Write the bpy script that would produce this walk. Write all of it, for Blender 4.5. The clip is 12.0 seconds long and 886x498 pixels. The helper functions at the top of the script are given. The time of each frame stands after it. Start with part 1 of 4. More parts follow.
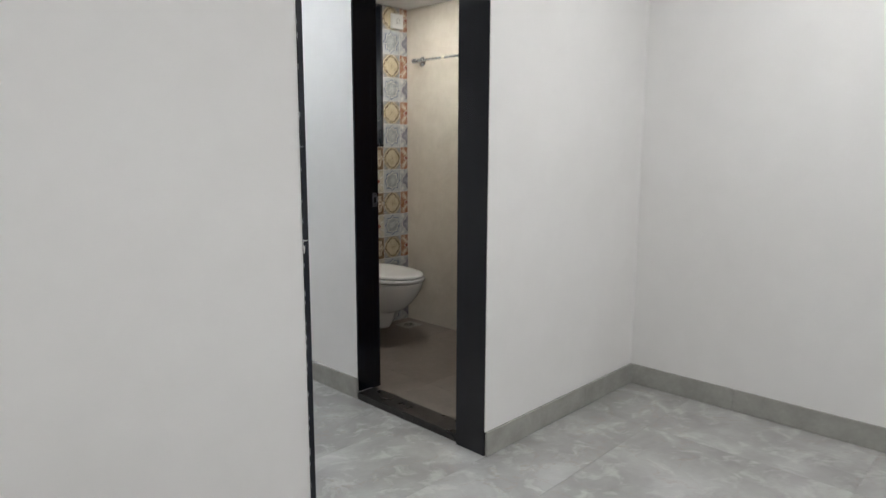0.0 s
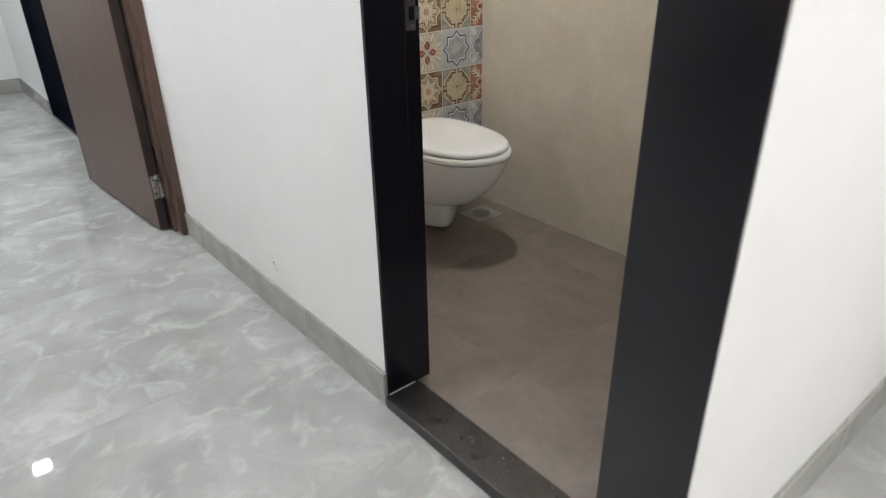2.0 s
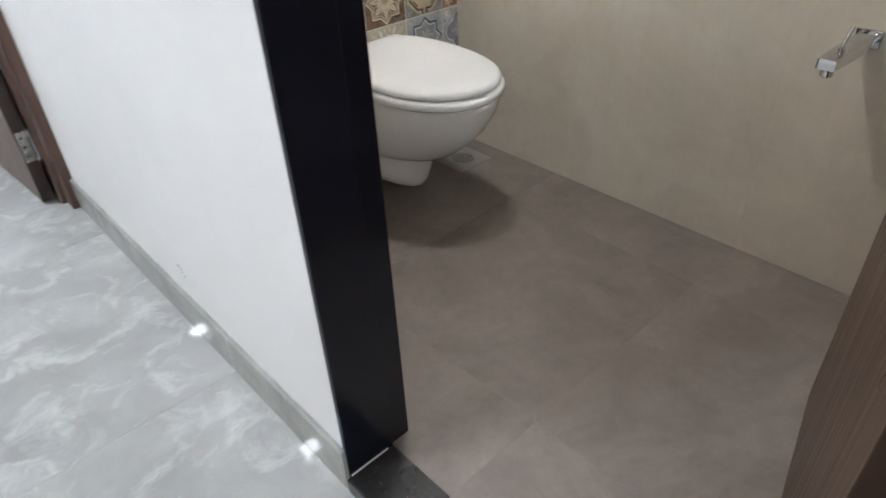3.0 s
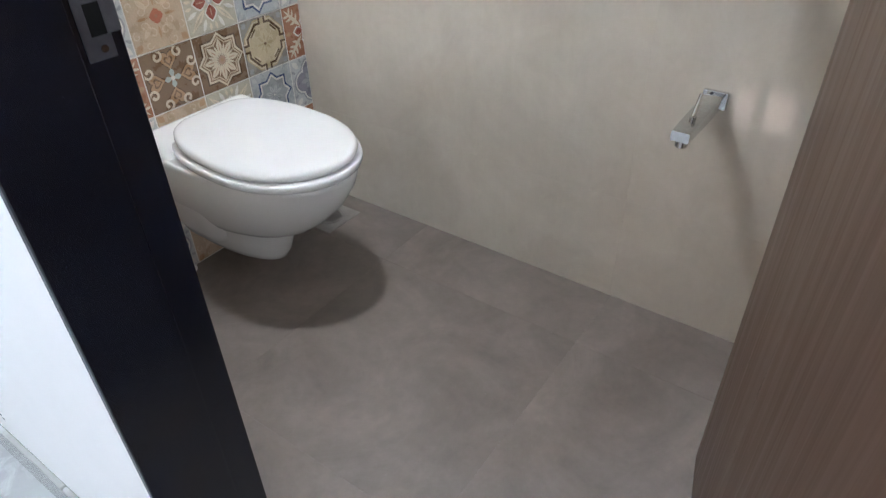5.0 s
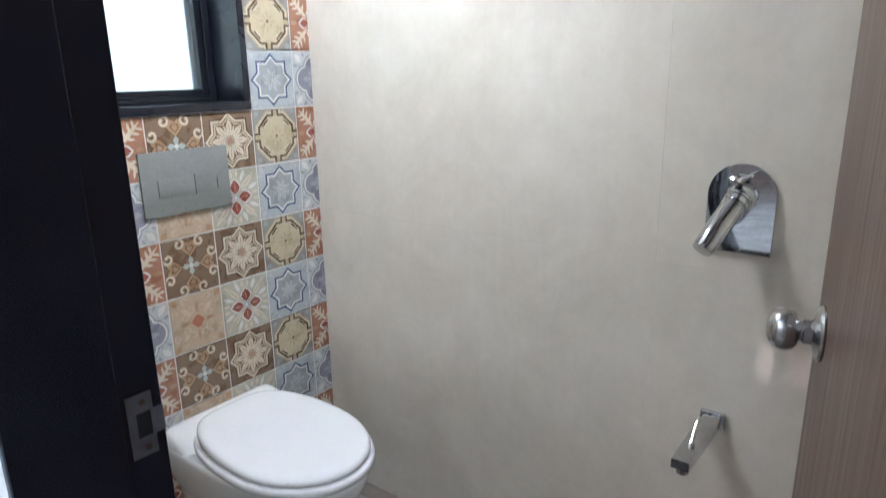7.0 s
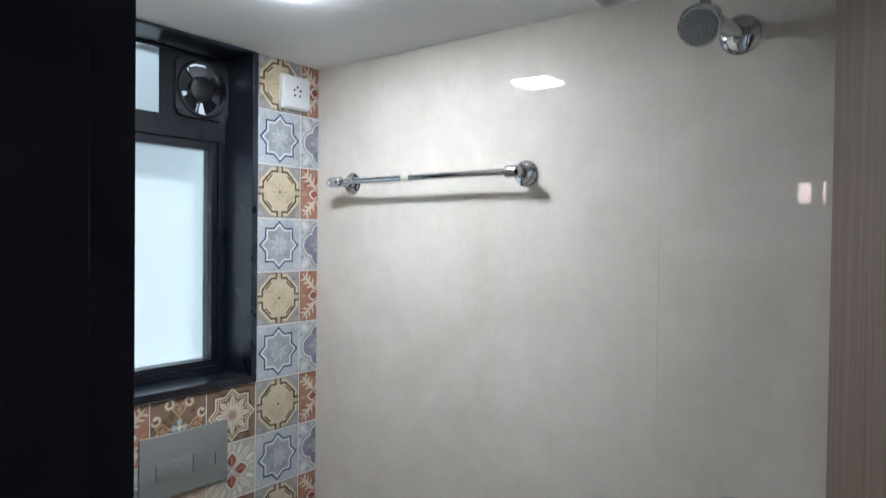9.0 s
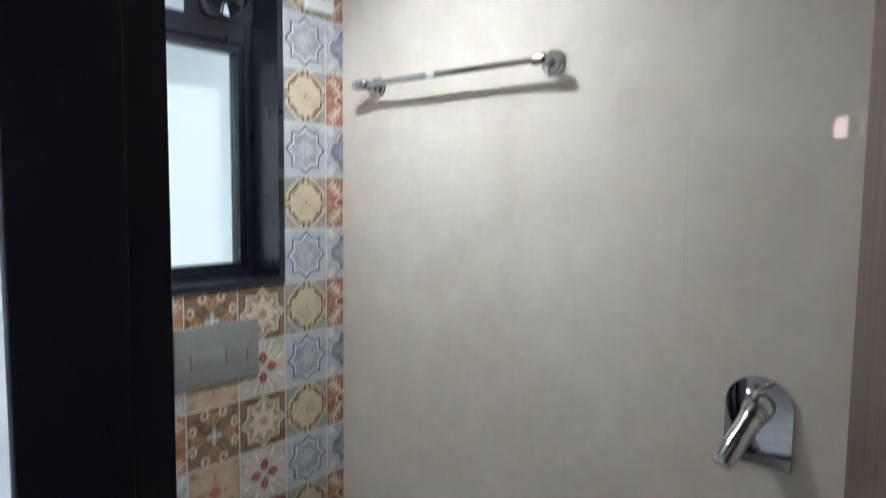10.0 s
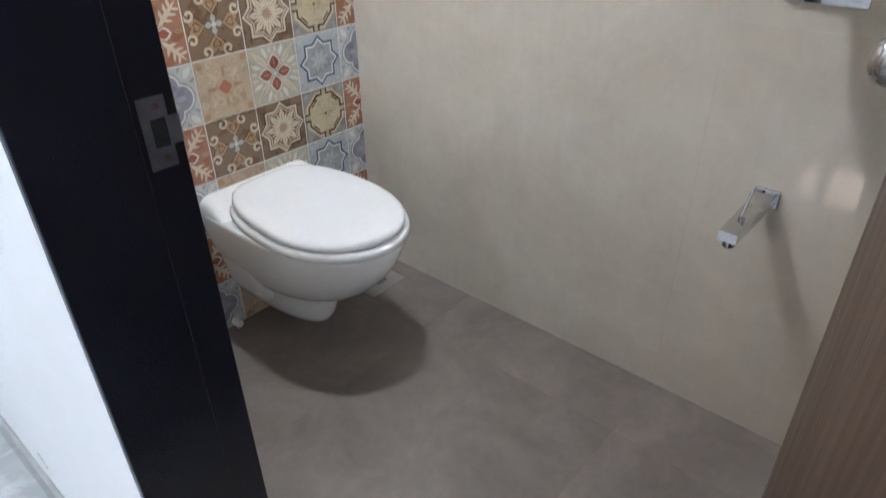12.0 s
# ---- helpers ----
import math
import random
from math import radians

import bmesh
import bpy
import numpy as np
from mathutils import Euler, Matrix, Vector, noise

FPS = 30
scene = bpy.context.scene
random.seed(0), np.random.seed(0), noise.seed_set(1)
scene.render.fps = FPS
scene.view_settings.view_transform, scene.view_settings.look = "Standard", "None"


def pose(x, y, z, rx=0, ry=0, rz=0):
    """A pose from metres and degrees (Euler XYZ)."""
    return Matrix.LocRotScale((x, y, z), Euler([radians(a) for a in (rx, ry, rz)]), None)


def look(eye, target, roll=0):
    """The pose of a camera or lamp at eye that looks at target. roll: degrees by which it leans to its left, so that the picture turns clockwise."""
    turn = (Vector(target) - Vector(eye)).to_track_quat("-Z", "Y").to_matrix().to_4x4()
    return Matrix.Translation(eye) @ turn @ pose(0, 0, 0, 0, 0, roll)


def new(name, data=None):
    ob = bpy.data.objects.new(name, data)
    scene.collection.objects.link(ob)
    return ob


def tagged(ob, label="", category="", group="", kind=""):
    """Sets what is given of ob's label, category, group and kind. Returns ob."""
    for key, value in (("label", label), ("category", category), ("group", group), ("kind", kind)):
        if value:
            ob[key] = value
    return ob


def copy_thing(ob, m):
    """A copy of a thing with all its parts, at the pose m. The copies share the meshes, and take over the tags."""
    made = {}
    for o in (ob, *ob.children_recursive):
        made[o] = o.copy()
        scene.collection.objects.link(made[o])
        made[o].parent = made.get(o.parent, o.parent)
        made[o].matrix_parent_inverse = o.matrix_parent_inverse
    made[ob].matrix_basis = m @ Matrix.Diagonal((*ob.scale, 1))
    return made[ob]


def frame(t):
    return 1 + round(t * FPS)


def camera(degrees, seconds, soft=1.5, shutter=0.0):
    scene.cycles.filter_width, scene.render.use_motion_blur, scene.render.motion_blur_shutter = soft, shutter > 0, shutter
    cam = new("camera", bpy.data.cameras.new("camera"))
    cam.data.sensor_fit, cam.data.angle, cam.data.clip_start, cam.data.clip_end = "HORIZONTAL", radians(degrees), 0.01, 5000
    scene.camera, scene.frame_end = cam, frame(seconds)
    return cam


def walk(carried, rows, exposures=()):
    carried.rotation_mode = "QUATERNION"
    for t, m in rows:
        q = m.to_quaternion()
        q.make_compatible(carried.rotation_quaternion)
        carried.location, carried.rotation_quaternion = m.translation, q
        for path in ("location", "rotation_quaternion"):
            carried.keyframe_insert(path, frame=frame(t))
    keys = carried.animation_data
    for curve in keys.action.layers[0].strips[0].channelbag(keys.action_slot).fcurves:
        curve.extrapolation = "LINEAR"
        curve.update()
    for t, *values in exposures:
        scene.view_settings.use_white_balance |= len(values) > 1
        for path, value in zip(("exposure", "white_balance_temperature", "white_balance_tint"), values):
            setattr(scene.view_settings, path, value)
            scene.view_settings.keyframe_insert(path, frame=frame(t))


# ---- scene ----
cam = camera(68.8, 12.0, soft=1.25, shutter=0.4)
PATH = [
    (0, (0.096, 0.349, 1.239), (1.512, 1.727, 0.924), 0.2),
    (0.5, (0.374, 0.659, 1.2), (1.7, 2.086, 0.748), -1.1),
    (1, (0.637, 0.985, 1.158), (1.924, 2.414, 0.608), -2.0),
    (1.5, (0.929, 1.333, 1.132), (2.189, 2.711, 0.415), -2.3),
    (2, (1.247, 1.624, 1.141), (2.382, 3.009, 0.25), -1.0),
    (2.3, (1.362, 1.786, 1.114), (2.512, 3.137, 0.191), -0.9),
    (2.5, (1.467, 1.913, 1.079), (2.59, 3.223, 0.068), -0.7),
    (3, (1.652, 2.107, 1.045), (2.736, 3.325, -0.114), -2.7),
    (3.5, (1.765, 2.191, 1.076), (2.972, 3.205, -0.155), -3.9),
    (3.7, (1.786, 2.22, 1.091), (3.035, 3.151, -0.163), -4.0),
    (5.3, (1.837, 2.201, 1.158), (3.158, 3.196, 0.032), -0.7),
    (5.5, (1.841, 2.197, 1.175), (3.183, 3.231, 0.112), -0.3),
    (6, (1.851, 2.19, 1.221), (3.264, 3.288, 0.327), -0.5),
    (6.5, (1.85, 2.184, 1.272), (3.324, 3.338, 0.569), -0.8),
    (7, (1.841, 2.179, 1.316), (3.366, 3.361, 0.79), -1.0),
    (7.5, (1.831, 2.176, 1.367), (3.396, 3.376, 1.034), -1.1),
    (7.7, (1.817, 2.177, 1.376), (3.392, 3.381, 1.111), -0.8),
    (9.3, (1.828, 2.169, 1.652), (3.433, 3.362, 1.687), 1.1),
    (9.5, (1.809, 2.178, 1.638), (3.425, 3.353, 1.712), 1.3),
    (9.9, (1.816, 2.172, 1.494), (3.37, 3.428, 1.412), 0.1),
    (10, (1.818, 2.165, 1.479), (3.354, 3.436, 1.315), 0.6),
    (10.5, (1.842, 2.204, 1.332), (3.301, 3.48, 0.839), 0.7),
    (11, (1.853, 2.207, 1.283), (3.271, 3.434, 0.588), -0.6),
    (11.5, (1.861, 2.209, 1.237), (3.217, 3.385, 0.356), -0.4),
    (12, (1.863, 2.21, 1.198), (3.142, 3.333, 0.148), -0.7),
]
EXPOSURES = [(0, -0.90, 6400, 10), (0.5, -0.90, 6450, 10), (1, -0.71, 6550, 10), (1.5, -0.45, 6500, 10), (2, -0.05, 6450, 10), (2.5, 0.18, 6250, 10), (3, 0.2, 6100, 10), (3.5, 0.30, 6000, 10),
             (5.5, 0.48, 5500, 10), (6.5, 0.42, 5400, 10), (7, 0.33, 5350, 10), (7.5, 0.08, 5300, 10), (9.5, -0.61, 5350, 10), (10, -0.50, 5500, 10), (10.5, 0.04, 5500, 10), (12, 0.34, 5550, 10)]
walk(cam, [(t, look(eye, target, roll)) for t, eye, target, roll in PATH], EXPOSURES)

# ---- places (metres) ----
DOOR_X = 1.995          # corridor face of the bathroom wall
IN_X = 2.12             # bathroom face of that wall
EAST = 3.137            # tiled east wall of the bathroom
ROOM_E = 3.16           # painted east wall of the bedroom
NORTH = 3.65            # patterned wall
SOUTH = 2.045           # bathroom face of the south wall
WALL_A = 1.935          # bedroom face of the south wall
BATH_Z = 0.03           # bathroom floor
SOFFIT = 2.128          # low ceiling in the bathroom
CEIL = 2.40             # ceilings of bedroom and corridor
OPEN_S, OPEN_N = 2.093, 2.771   # bathroom door opening
HEAD_Z = 2.07

# ---- world and light ----
world = bpy.data.worlds.new("world")
world.use_nodes = True
scene.world = world
sky = world.node_tree.nodes.new("ShaderNodeTexSky")
sky.sky_type, sky.sun_disc, sky.sun_elevation, sky.sun_rotation = "NISHITA", False, radians(40), radians(200)
world.node_tree.links.new(sky.outputs[0], world.node_tree.nodes["Background"].inputs[0])
world.node_tree.nodes["Background"].inputs[1].default_value = 0.08
BATH_LED, HALL_LED, ROOM_FILL_POWER, WINDOW_GLOW = 376.0, 730.0, 375.0, 0.68


# ---- materials ----
def base_mat(name, colour, rough=0.5, metal=0.0, spec=0.5):
    m = bpy.data.materials.new(name)
    m.use_nodes = True
    b = m.node_tree.nodes["Principled BSDF"]
    b.inputs["Base Color"].default_value = (*colour, 1)
    b.inputs["Roughness"].default_value = rough
    b.inputs["Metallic"].default_value = metal
    b.inputs["Specular IOR Level"].default_value = spec
    return m, m.node_tree, b


def node(nt, kind, **values):
    n = nt.nodes.new(kind)
    for k, v in values.items():
        n.inputs[k.replace("_", " ")].default_value = v
    return n


def coords(nt, shuffle=0.0, scale=(1, 1, 1)):
    """Object-space coordinates in metres, shifted piece by piece when shuffle is set."""
    tc = nt.nodes.new("ShaderNodeNewGeometry")
    mp = nt.nodes.new("ShaderNodeMapping")
    mp.inputs["Scale"].default_value = scale
    nt.links.new(tc.outputs["Position"], mp.inputs["Vector"])
    if shuffle:
        oi = nt.nodes.new("ShaderNodeObjectInfo")
        mul = nt.nodes.new("ShaderNodeVectorMath")
        mul.operation = "SCALE"
        mul.inputs[0].default_value = (shuffle, shuffle * 0.7, shuffle * 1.3)
        nt.links.new(oi.outputs["Random"], mul.inputs["Scale"])
        nt.links.new(mul.outputs[0], mp.inputs["Location"])
    return mp.outputs["Vector"]


def noise_tex(nt, vec, scale, detail=4.0, rough=0.55, distortion=0.0):
    n = node(nt, "ShaderNodeTexNoise", Scale=scale, Detail=detail, Roughness=rough, Distortion=distortion)
    nt.links.new(vec, n.inputs["Vector"])
    return n.outputs["Fac"]


def ramp(nt, fac, stops):
    r = nt.nodes.new("ShaderNodeValToRGB")
    while len(r.color_ramp.elements) < len(stops):
        r.color_ramp.elements.new(0.5)
    for e, (p, c) in zip(r.color_ramp.elements, stops):
        e.position, e.color = p, (*c, 1) if len(c) == 3 else c
    nt.links.new(fac, r.inputs["Fac"])
    return r.outputs["Color"]


def mix(nt, fac, a, b, mode="MIX"):
    n = nt.nodes.new("ShaderNodeMix")
    n.data_type, n.blend_type = "RGBA", mode
    for sock, v in ((n.inputs["Factor"], fac), (n.inputs["A"], a), (n.inputs["B"], b)):
        if isinstance(v, (int, float)):
            sock.default_value = v
        elif isinstance(v, tuple):
            sock.default_value = (*v, 1)
        else:
            nt.links.new(v, sock)
    return n.outputs["Result"]


def bump(nt, b, height, strength=0.2, distance=0.002):
    n = node(nt, "ShaderNodeBump", Strength=strength, Distance=distance)
    nt.links.new(height, n.inputs["Height"])
    nt.links.new(n.outputs["Normal"], b.inputs["Normal"])


def varied(name, c1, c2, rough=0.5, scale=6.0, fine=60.0, metal=0.0, spec=0.5, bumps=0.15, shuffle=0.0, stretch=(1, 1, 1), rough_var=0.08, speck=0.08):
    """Two-scale variation between two colours, with varied gloss and a fine relief."""
    m, nt, b = base_mat(name, c1, rough, metal, spec)
    v = coords(nt, shuffle, stretch)
    big, small = noise_tex(nt, v, scale), noise_tex(nt, v, fine, 3.0)
    col = ramp(nt, big, [(0.32, c1), (0.68, c2)])
    shade = ramp(nt, small, [(0.3, (1 - speck,) * 3), (0.7, (1 + speck * 0.6,) * 3)])
    nt.links.new(mix(nt, 1.0, col, shade, "MULTIPLY"), b.inputs["Base Color"])
    rr = ramp(nt, big, [(0.3, (max(0.02, rough - rough_var),) * 3), (0.7, (rough + rough_var,) * 3)])
    nt.links.new(rr, b.inputs["Roughness"])
    if bumps:
        bump(nt, b, small, bumps, 0.0015)
    return m


def paint_mat():
    m, nt, b = base_mat("white_wall_paint", (0.78, 0.775, 0.765), 0.62, 0, 0.25)
    v = coords(nt)
    big, mid = noise_tex(nt, v, 0.9, 3), noise_tex(nt, v, 7.0, 4)
    col = ramp(nt, big, [(0.3, (0.765, 0.757, 0.745)), (0.7, (0.80, 0.797, 0.792))])
    col2 = ramp(nt, mid, [(0.35, (0.975, 0.975, 0.975)), (0.7, (1.0, 1.0, 1.0))])
    nt.links.new(mix(nt, 1.0, col, col2, "MULTIPLY"), b.inputs["Base Color"])
    bump(nt, b, noise_tex(nt, v, 90.0, 3), 0.08, 0.001)
    return m


def marble_mat(name, gloss, lift=1.0):
    """Polished grey stone-look tile: cloudy ground, pale flakes, a few thin warm veins."""
    m, nt, b = base_mat(name, (0.4, 0.4, 0.39), gloss)
    v = coords(nt, 3.7)
    warp = nt.nodes.new("ShaderNodeVectorMath")
    wn = node(nt, "ShaderNodeTexNoise", Scale=4.5, Detail=4.0)
    nt.links.new(v, wn.inputs["Vector"])
    nt.links.new(wn.outputs["Color"], warp.inputs[0])
    warp.inputs[1].default_value = (0.22, 0.22, 0.22)
    nt.links.new(v, warp.inputs[2])
    warp.operation = "MULTIPLY_ADD"
    w = warp.outputs[0]
    clouds = noise_tex(nt, w, 3.4, 6, 0.56)
    k = lift
    col = ramp(nt, clouds, [(0.30, (0.27 * k, 0.272 * k, 0.262 * k)), (0.52, (0.345 * k, 0.345 * k, 0.335 * k)), (0.72, (0.43 * k, 0.432 * k, 0.425 * k))])
    flakes = noise_tex(nt, w, 10, 7, 0.61, 0.5)
    fl = ramp(nt, flakes, [(0.52, (0, 0, 0)), (0.67, (0.42, 0.42, 0.42))])
    col = mix(nt, fl, col, (0.56 * k, 0.56 * k, 0.545 * k))
    vein = noise_tex(nt, w, 2.4, 7, 0.6, 0.8)
    vr = ramp(nt, vein, [(0.492, (0, 0, 0)), (0.5, (0.35, 0.35, 0.35)), (0.508, (0, 0, 0))])
    col = mix(nt, vr, col, (0.33 * k, 0.275 * k, 0.225 * k))
    nt.links.new(col, b.inputs["Base Color"])
    rr = ramp(nt, noise_tex(nt, v, 14, 4), [(0.3, (gloss * 0.75,) * 3), (0.7, (gloss * 1.4,) * 3)])
    nt.links.new(rr, b.inputs["Roughness"])
    return m


def granite_mat(name="black_granite", dust=0.0, deep=(0.0045, 0.0066, 0.0135), pale=(0.0072, 0.009, 0.016), rough=0.2):
    m, nt, b = base_mat(name, (0.007, 0.0075, 0.01), rough)
    v = coords(nt)
    grains = ramp(nt, noise_tex(nt, v, 300, 3, 0.7), [(0.62, (0, 0, 0)), (0.76, (0.6, 0.6, 0.6))])
    cloud = ramp(nt, noise_tex(nt, v, 12, 4), [(0.35, deep), (0.7, pale)])
    col = mix(nt, grains, cloud, (0.018, 0.018, 0.021))
    warm = ramp(nt, noise_tex(nt, v, 7, 6), [(0.58, (0, 0, 0)), (0.78, (0.7, 0.7, 0.7))])
    nt.links.new(mix(nt, warm, col, (0.016, 0.0105, 0.0085)), b.inputs["Base Color"])
    if dust:
        specks = ramp(nt, noise_tex(nt, v, 150, 4, 0.75), [(0.60, (0, 0, 0)), (0.74, (dust,) * 3)])
        film = ramp(nt, noise_tex(nt, v, 18, 5, 0.7), [(0.4, (0, 0, 0)), (0.75, (dust * 0.22,) * 3)])
        base = mix(nt, film, b.inputs["Base Color"].links[0].from_socket, (0.13, 0.12, 0.11))
        nt.links.new(mix(nt, specks, base, (0.22, 0.20, 0.18)), b.inputs["Base Color"])
    rr = ramp(nt, noise_tex(nt, v, 6, 3), [(0.3, (rough * 0.85,) * 3), (0.7, (rough * 1.2,) * 3)])
    nt.links.new(rr, b.inputs["Roughness"])
    return m


def beige_tile_mat():
    """Glossy stone-look tile: soft clouds, faint upright brushing, small brown specks."""
    m, nt, b = base_mat("beige_gloss_tile", (0.58, 0.53, 0.45), 0.07)
    v = coords(nt, 0.03)
    big = noise_tex(nt, v, 2.6, 7, 0.62, 0.8)
    col = ramp(nt, big, [(0.28, (0.530, 0.484, 0.412)), (0.5, (0.586, 0.541, 0.466)), (0.74, (0.640, 0.598, 0.524))])
    mid = ramp(nt, noise_tex(nt, v, 9, 8, 0.72, 0.5), [(0.3, (0.925, 0.918, 0.905)), (0.7, (1.04, 1.04, 1.04))])
    col = mix(nt, 1.0, col, mid, "MULTIPLY")
    brush = ramp(nt, noise_tex(nt, coords(nt, 0.03, (60, 60, 5)), 1.0, 4, 0.6), [(0.3, (0.984, 0.983, 0.98)), (0.7, (1.01, 1.01, 1.01))])
    col = mix(nt, 1.0, col, brush, "MULTIPLY")
    spots = ramp(nt, noise_tex(nt, v, 26, 5, 0.7), [(0.66, (0, 0, 0)), (0.8, (0.16, 0.16, 0.16))])
    nt.links.new(mix(nt, spots, col, (0.42, 0.37, 0.30)), b.inputs["Base Color"])
    rr = ramp(nt, noise_tex(nt, v, 9, 4), [(0.3, (0.006, 0.006, 0.006)), (0.7, (0.016, 0.016, 0.016))])
    nt.links.new(rr, b.inputs["Roughness"])
    return m


def brown_floor_mat():
    m, nt, b = base_mat("brown_floor_tile", (0.17, 0.14, 0.12), 0.42)
    v = coords(nt, 2.9)
    big = noise_tex(nt, v, 3.4, 8, 0.66, 0.7)
    col = ramp(nt, big, [(0.3, (0.125, 0.106, 0.091)), (0.52, (0.176, 0.150, 0.130)), (0.75, (0.235, 0.203, 0.178))])
    fine = ramp(nt, noise_tex(nt, v, 34, 7, 0.7), [(0.3, (0.9, 0.9, 0.9)), (0.72, (1.07, 1.07, 1.07))])
    col = mix(nt, 1.0, col, fine, "MULTIPLY")
    dust = ramp(nt, noise_tex(nt, v, 55, 4, 0.7), [(0.68, (0, 0, 0)), (0.8, (0.35, 0.35, 0.35))])
    col = mix(nt, dust, col, (0.33, 0.30, 0.27))
    oi = nt.nodes.new("ShaderNodeObjectInfo")
    tone = ramp(nt, oi.outputs["Random"], [(0.0, (0.965, 0.965, 0.965)), (1.0, (1.035, 1.03, 1.025))])
    nt.links.new(mix(nt, 1.0, col, tone, "MULTIPLY"), b.inputs["Base Color"])
    rr = ramp(nt, big, [(0.3, (0.34, 0.34, 0.34)), (0.7, (0.5, 0.5, 0.5))])
    nt.links.new(rr, b.inputs["Roughness"])
    bump(nt, b, noise_tex(nt, v, 120, 3), 0.08, 0.001)
    return m


def wood_mat(name, dark, light, rough=0.35, spec=0.5):
    m, nt, b = base_mat(name, dark, rough, 0.0, spec)
    v = coords(nt, 0, (26, 26, 0.9))
    grain = noise_tex(nt, v, 2.4, 7, 0.65, 0.7)
    col = ramp(nt, grain, [(0.3, dark), (0.55, tuple((a + c) / 2 for a, c in zip(dark, light))), (0.75, light)])
    v2 = coords(nt, 0, (120, 120, 2.5))
    pores = ramp(nt, noise_tex(nt, v2, 2.0, 3), [(0.35, (0.985, 0.985, 0.985)), (0.6, (1.006, 1.006, 1.006))])
    nt.links.new(mix(nt, 1.0, col, pores, "MULTIPLY"), b.inputs["Base Color"])
    rr = ramp(nt, grain, [(0.3, (rough - 0.05,) * 3), (0.7, (rough + 0.1,) * 3)])
    nt.links.new(rr, b.inputs["Roughness"])
    bump(nt, b, noise_tex(nt, v2, 2.0, 3), 0.03, 0.001)
    return m


def lamp_mat(name, strength, colour=(1, 0.97, 0.92)):
    m, nt, b = base_mat(name, (0.9, 0.9, 0.9), 0.5)
    b.inputs["Emission Color"].default_value = (*colour, 1)
    b.inputs["Emission Strength"].default_value = strength
    return m


PAINT = paint_mat()
CEILING_PAINT = varied("white_ceiling_paint", (0.84, 0.84, 0.835), (0.87, 0.87, 0.865), 0.7, 2.0, 80.0, spec=0.2, bumps=0.05, speck=0.008)
MARBLE = marble_mat("grey_polished_floor_tile", 0.022, 1.1)
SKIRT = varied("grey_skirting_tile", (0.295, 0.293, 0.273), (0.365, 0.363, 0.34), 0.03, 10, 60, bumps=0.0, rough_var=0.01, speck=0.05)
GRANITE = granite_mat()
DUSTY_GRANITE = granite_mat("dusty_black_granite", 0.7, (0.010, 0.0085, 0.0085), (0.016, 0.0135, 0.0125), 0.3)
# Less blue than the jambs' granite, with faint pale specks.
POST_GRANITE = granite_mat("post_black_granite", 0.045, (0.0056, 0.0060, 0.0092), (0.0086, 0.0086, 0.0120), 0.21)
SILL_GRANITE = granite_mat("dusty_sill_granite", 0.35)
HONED_GRANITE = granite_mat("honed_black_granite", 0.05, rough=0.3)
BEIGE = beige_tile_mat()
BATH_FLOOR = brown_floor_mat()
GROUT = varied("pale_grout", (0.50, 0.47, 0.42), (0.56, 0.53, 0.48), 0.85, 12, 150, spec=0.2)
TILE_GROUT = varied("white_tile_grout", (0.66, 0.645, 0.61), (0.74, 0.725, 0.69), 0.85, 12, 150, spec=0.2)
DARK_GROUT = varied("dark_floor_grout", (0.16, 0.138, 0.12), (0.185, 0.162, 0.142), 0.9, 20, 150, spec=0.2)
GREY_GROUT = varied("grey_floor_grout", (0.34, 0.335, 0.32), (0.40, 0.395, 0.38), 0.9, 20, 150, spec=0.2)
BATH_WOOD = wood_mat("brown_laminate", (0.071, 0.0400, 0.0260), (0.079, 0.0448, 0.0293), 0.32, 0.36)
HALL_WOOD = wood_mat("dark_brown_veneer", (0.078, 0.042, 0.031), (0.135, 0.078, 0.058), 0.33)
EDGE_WOOD = wood_mat("dark_edge_band", (0.022, 0.014, 0.012), (0.045, 0.028, 0.023), 0.4)
CERAMIC = varied("white_glazed_ceramic", (0.70, 0.70, 0.69), (0.73, 0.73, 0.72), 0.06, 3, 40, bumps=0.0, rough_var=0.015, speck=0.008)
LID_PLASTIC = varied("white_gloss_plastic", (0.69, 0.695, 0.70), (0.715, 0.72, 0.725), 0.05, 3, 60, bumps=0.0, rough_var=0.015, speck=0.0)
WHITE_PLASTIC = varied("white_plastic", (0.74, 0.74, 0.72), (0.78, 0.78, 0.76), 0.32, 8, 90, bumps=0.02, speck=0.008)
CHROME = varied("chrome", (0.60, 0.605, 0.615), (0.66, 0.665, 0.675), 0.03, 20, 160, metal=1.0, bumps=0.0, rough_var=0.02)
STEEL = varied("satin_steel", (0.36, 0.35, 0.34), (0.45, 0.44, 0.43), 0.25, 25, 220, metal=1.0, bumps=0.03, rough_var=0.05)
DULL_STEEL = varied("dull_strike_metal", (0.10, 0.10, 0.115), (0.15, 0.15, 0.165), 0.42, 30, 200, metal=0.6, bumps=0.04)
DRAIN_STEEL = varied("brushed_drain_steel", (0.30, 0.285, 0.265), (0.36, 0.345, 0.325), 0.42, 25, 200, metal=0.7, bumps=0.02)
GREY_PLATE = varied("grey_matt_plate", (0.205, 0.21, 0.20), (0.235, 0.24, 0.23), 0.42, 9, 150, bumps=0.03)
BLACK_ALU = varied("black_aluminium", (0.0055, 0.0068, 0.0115), (0.009, 0.0105, 0.016), 0.33, 12, 160, metal=0.2, bumps=0.03)
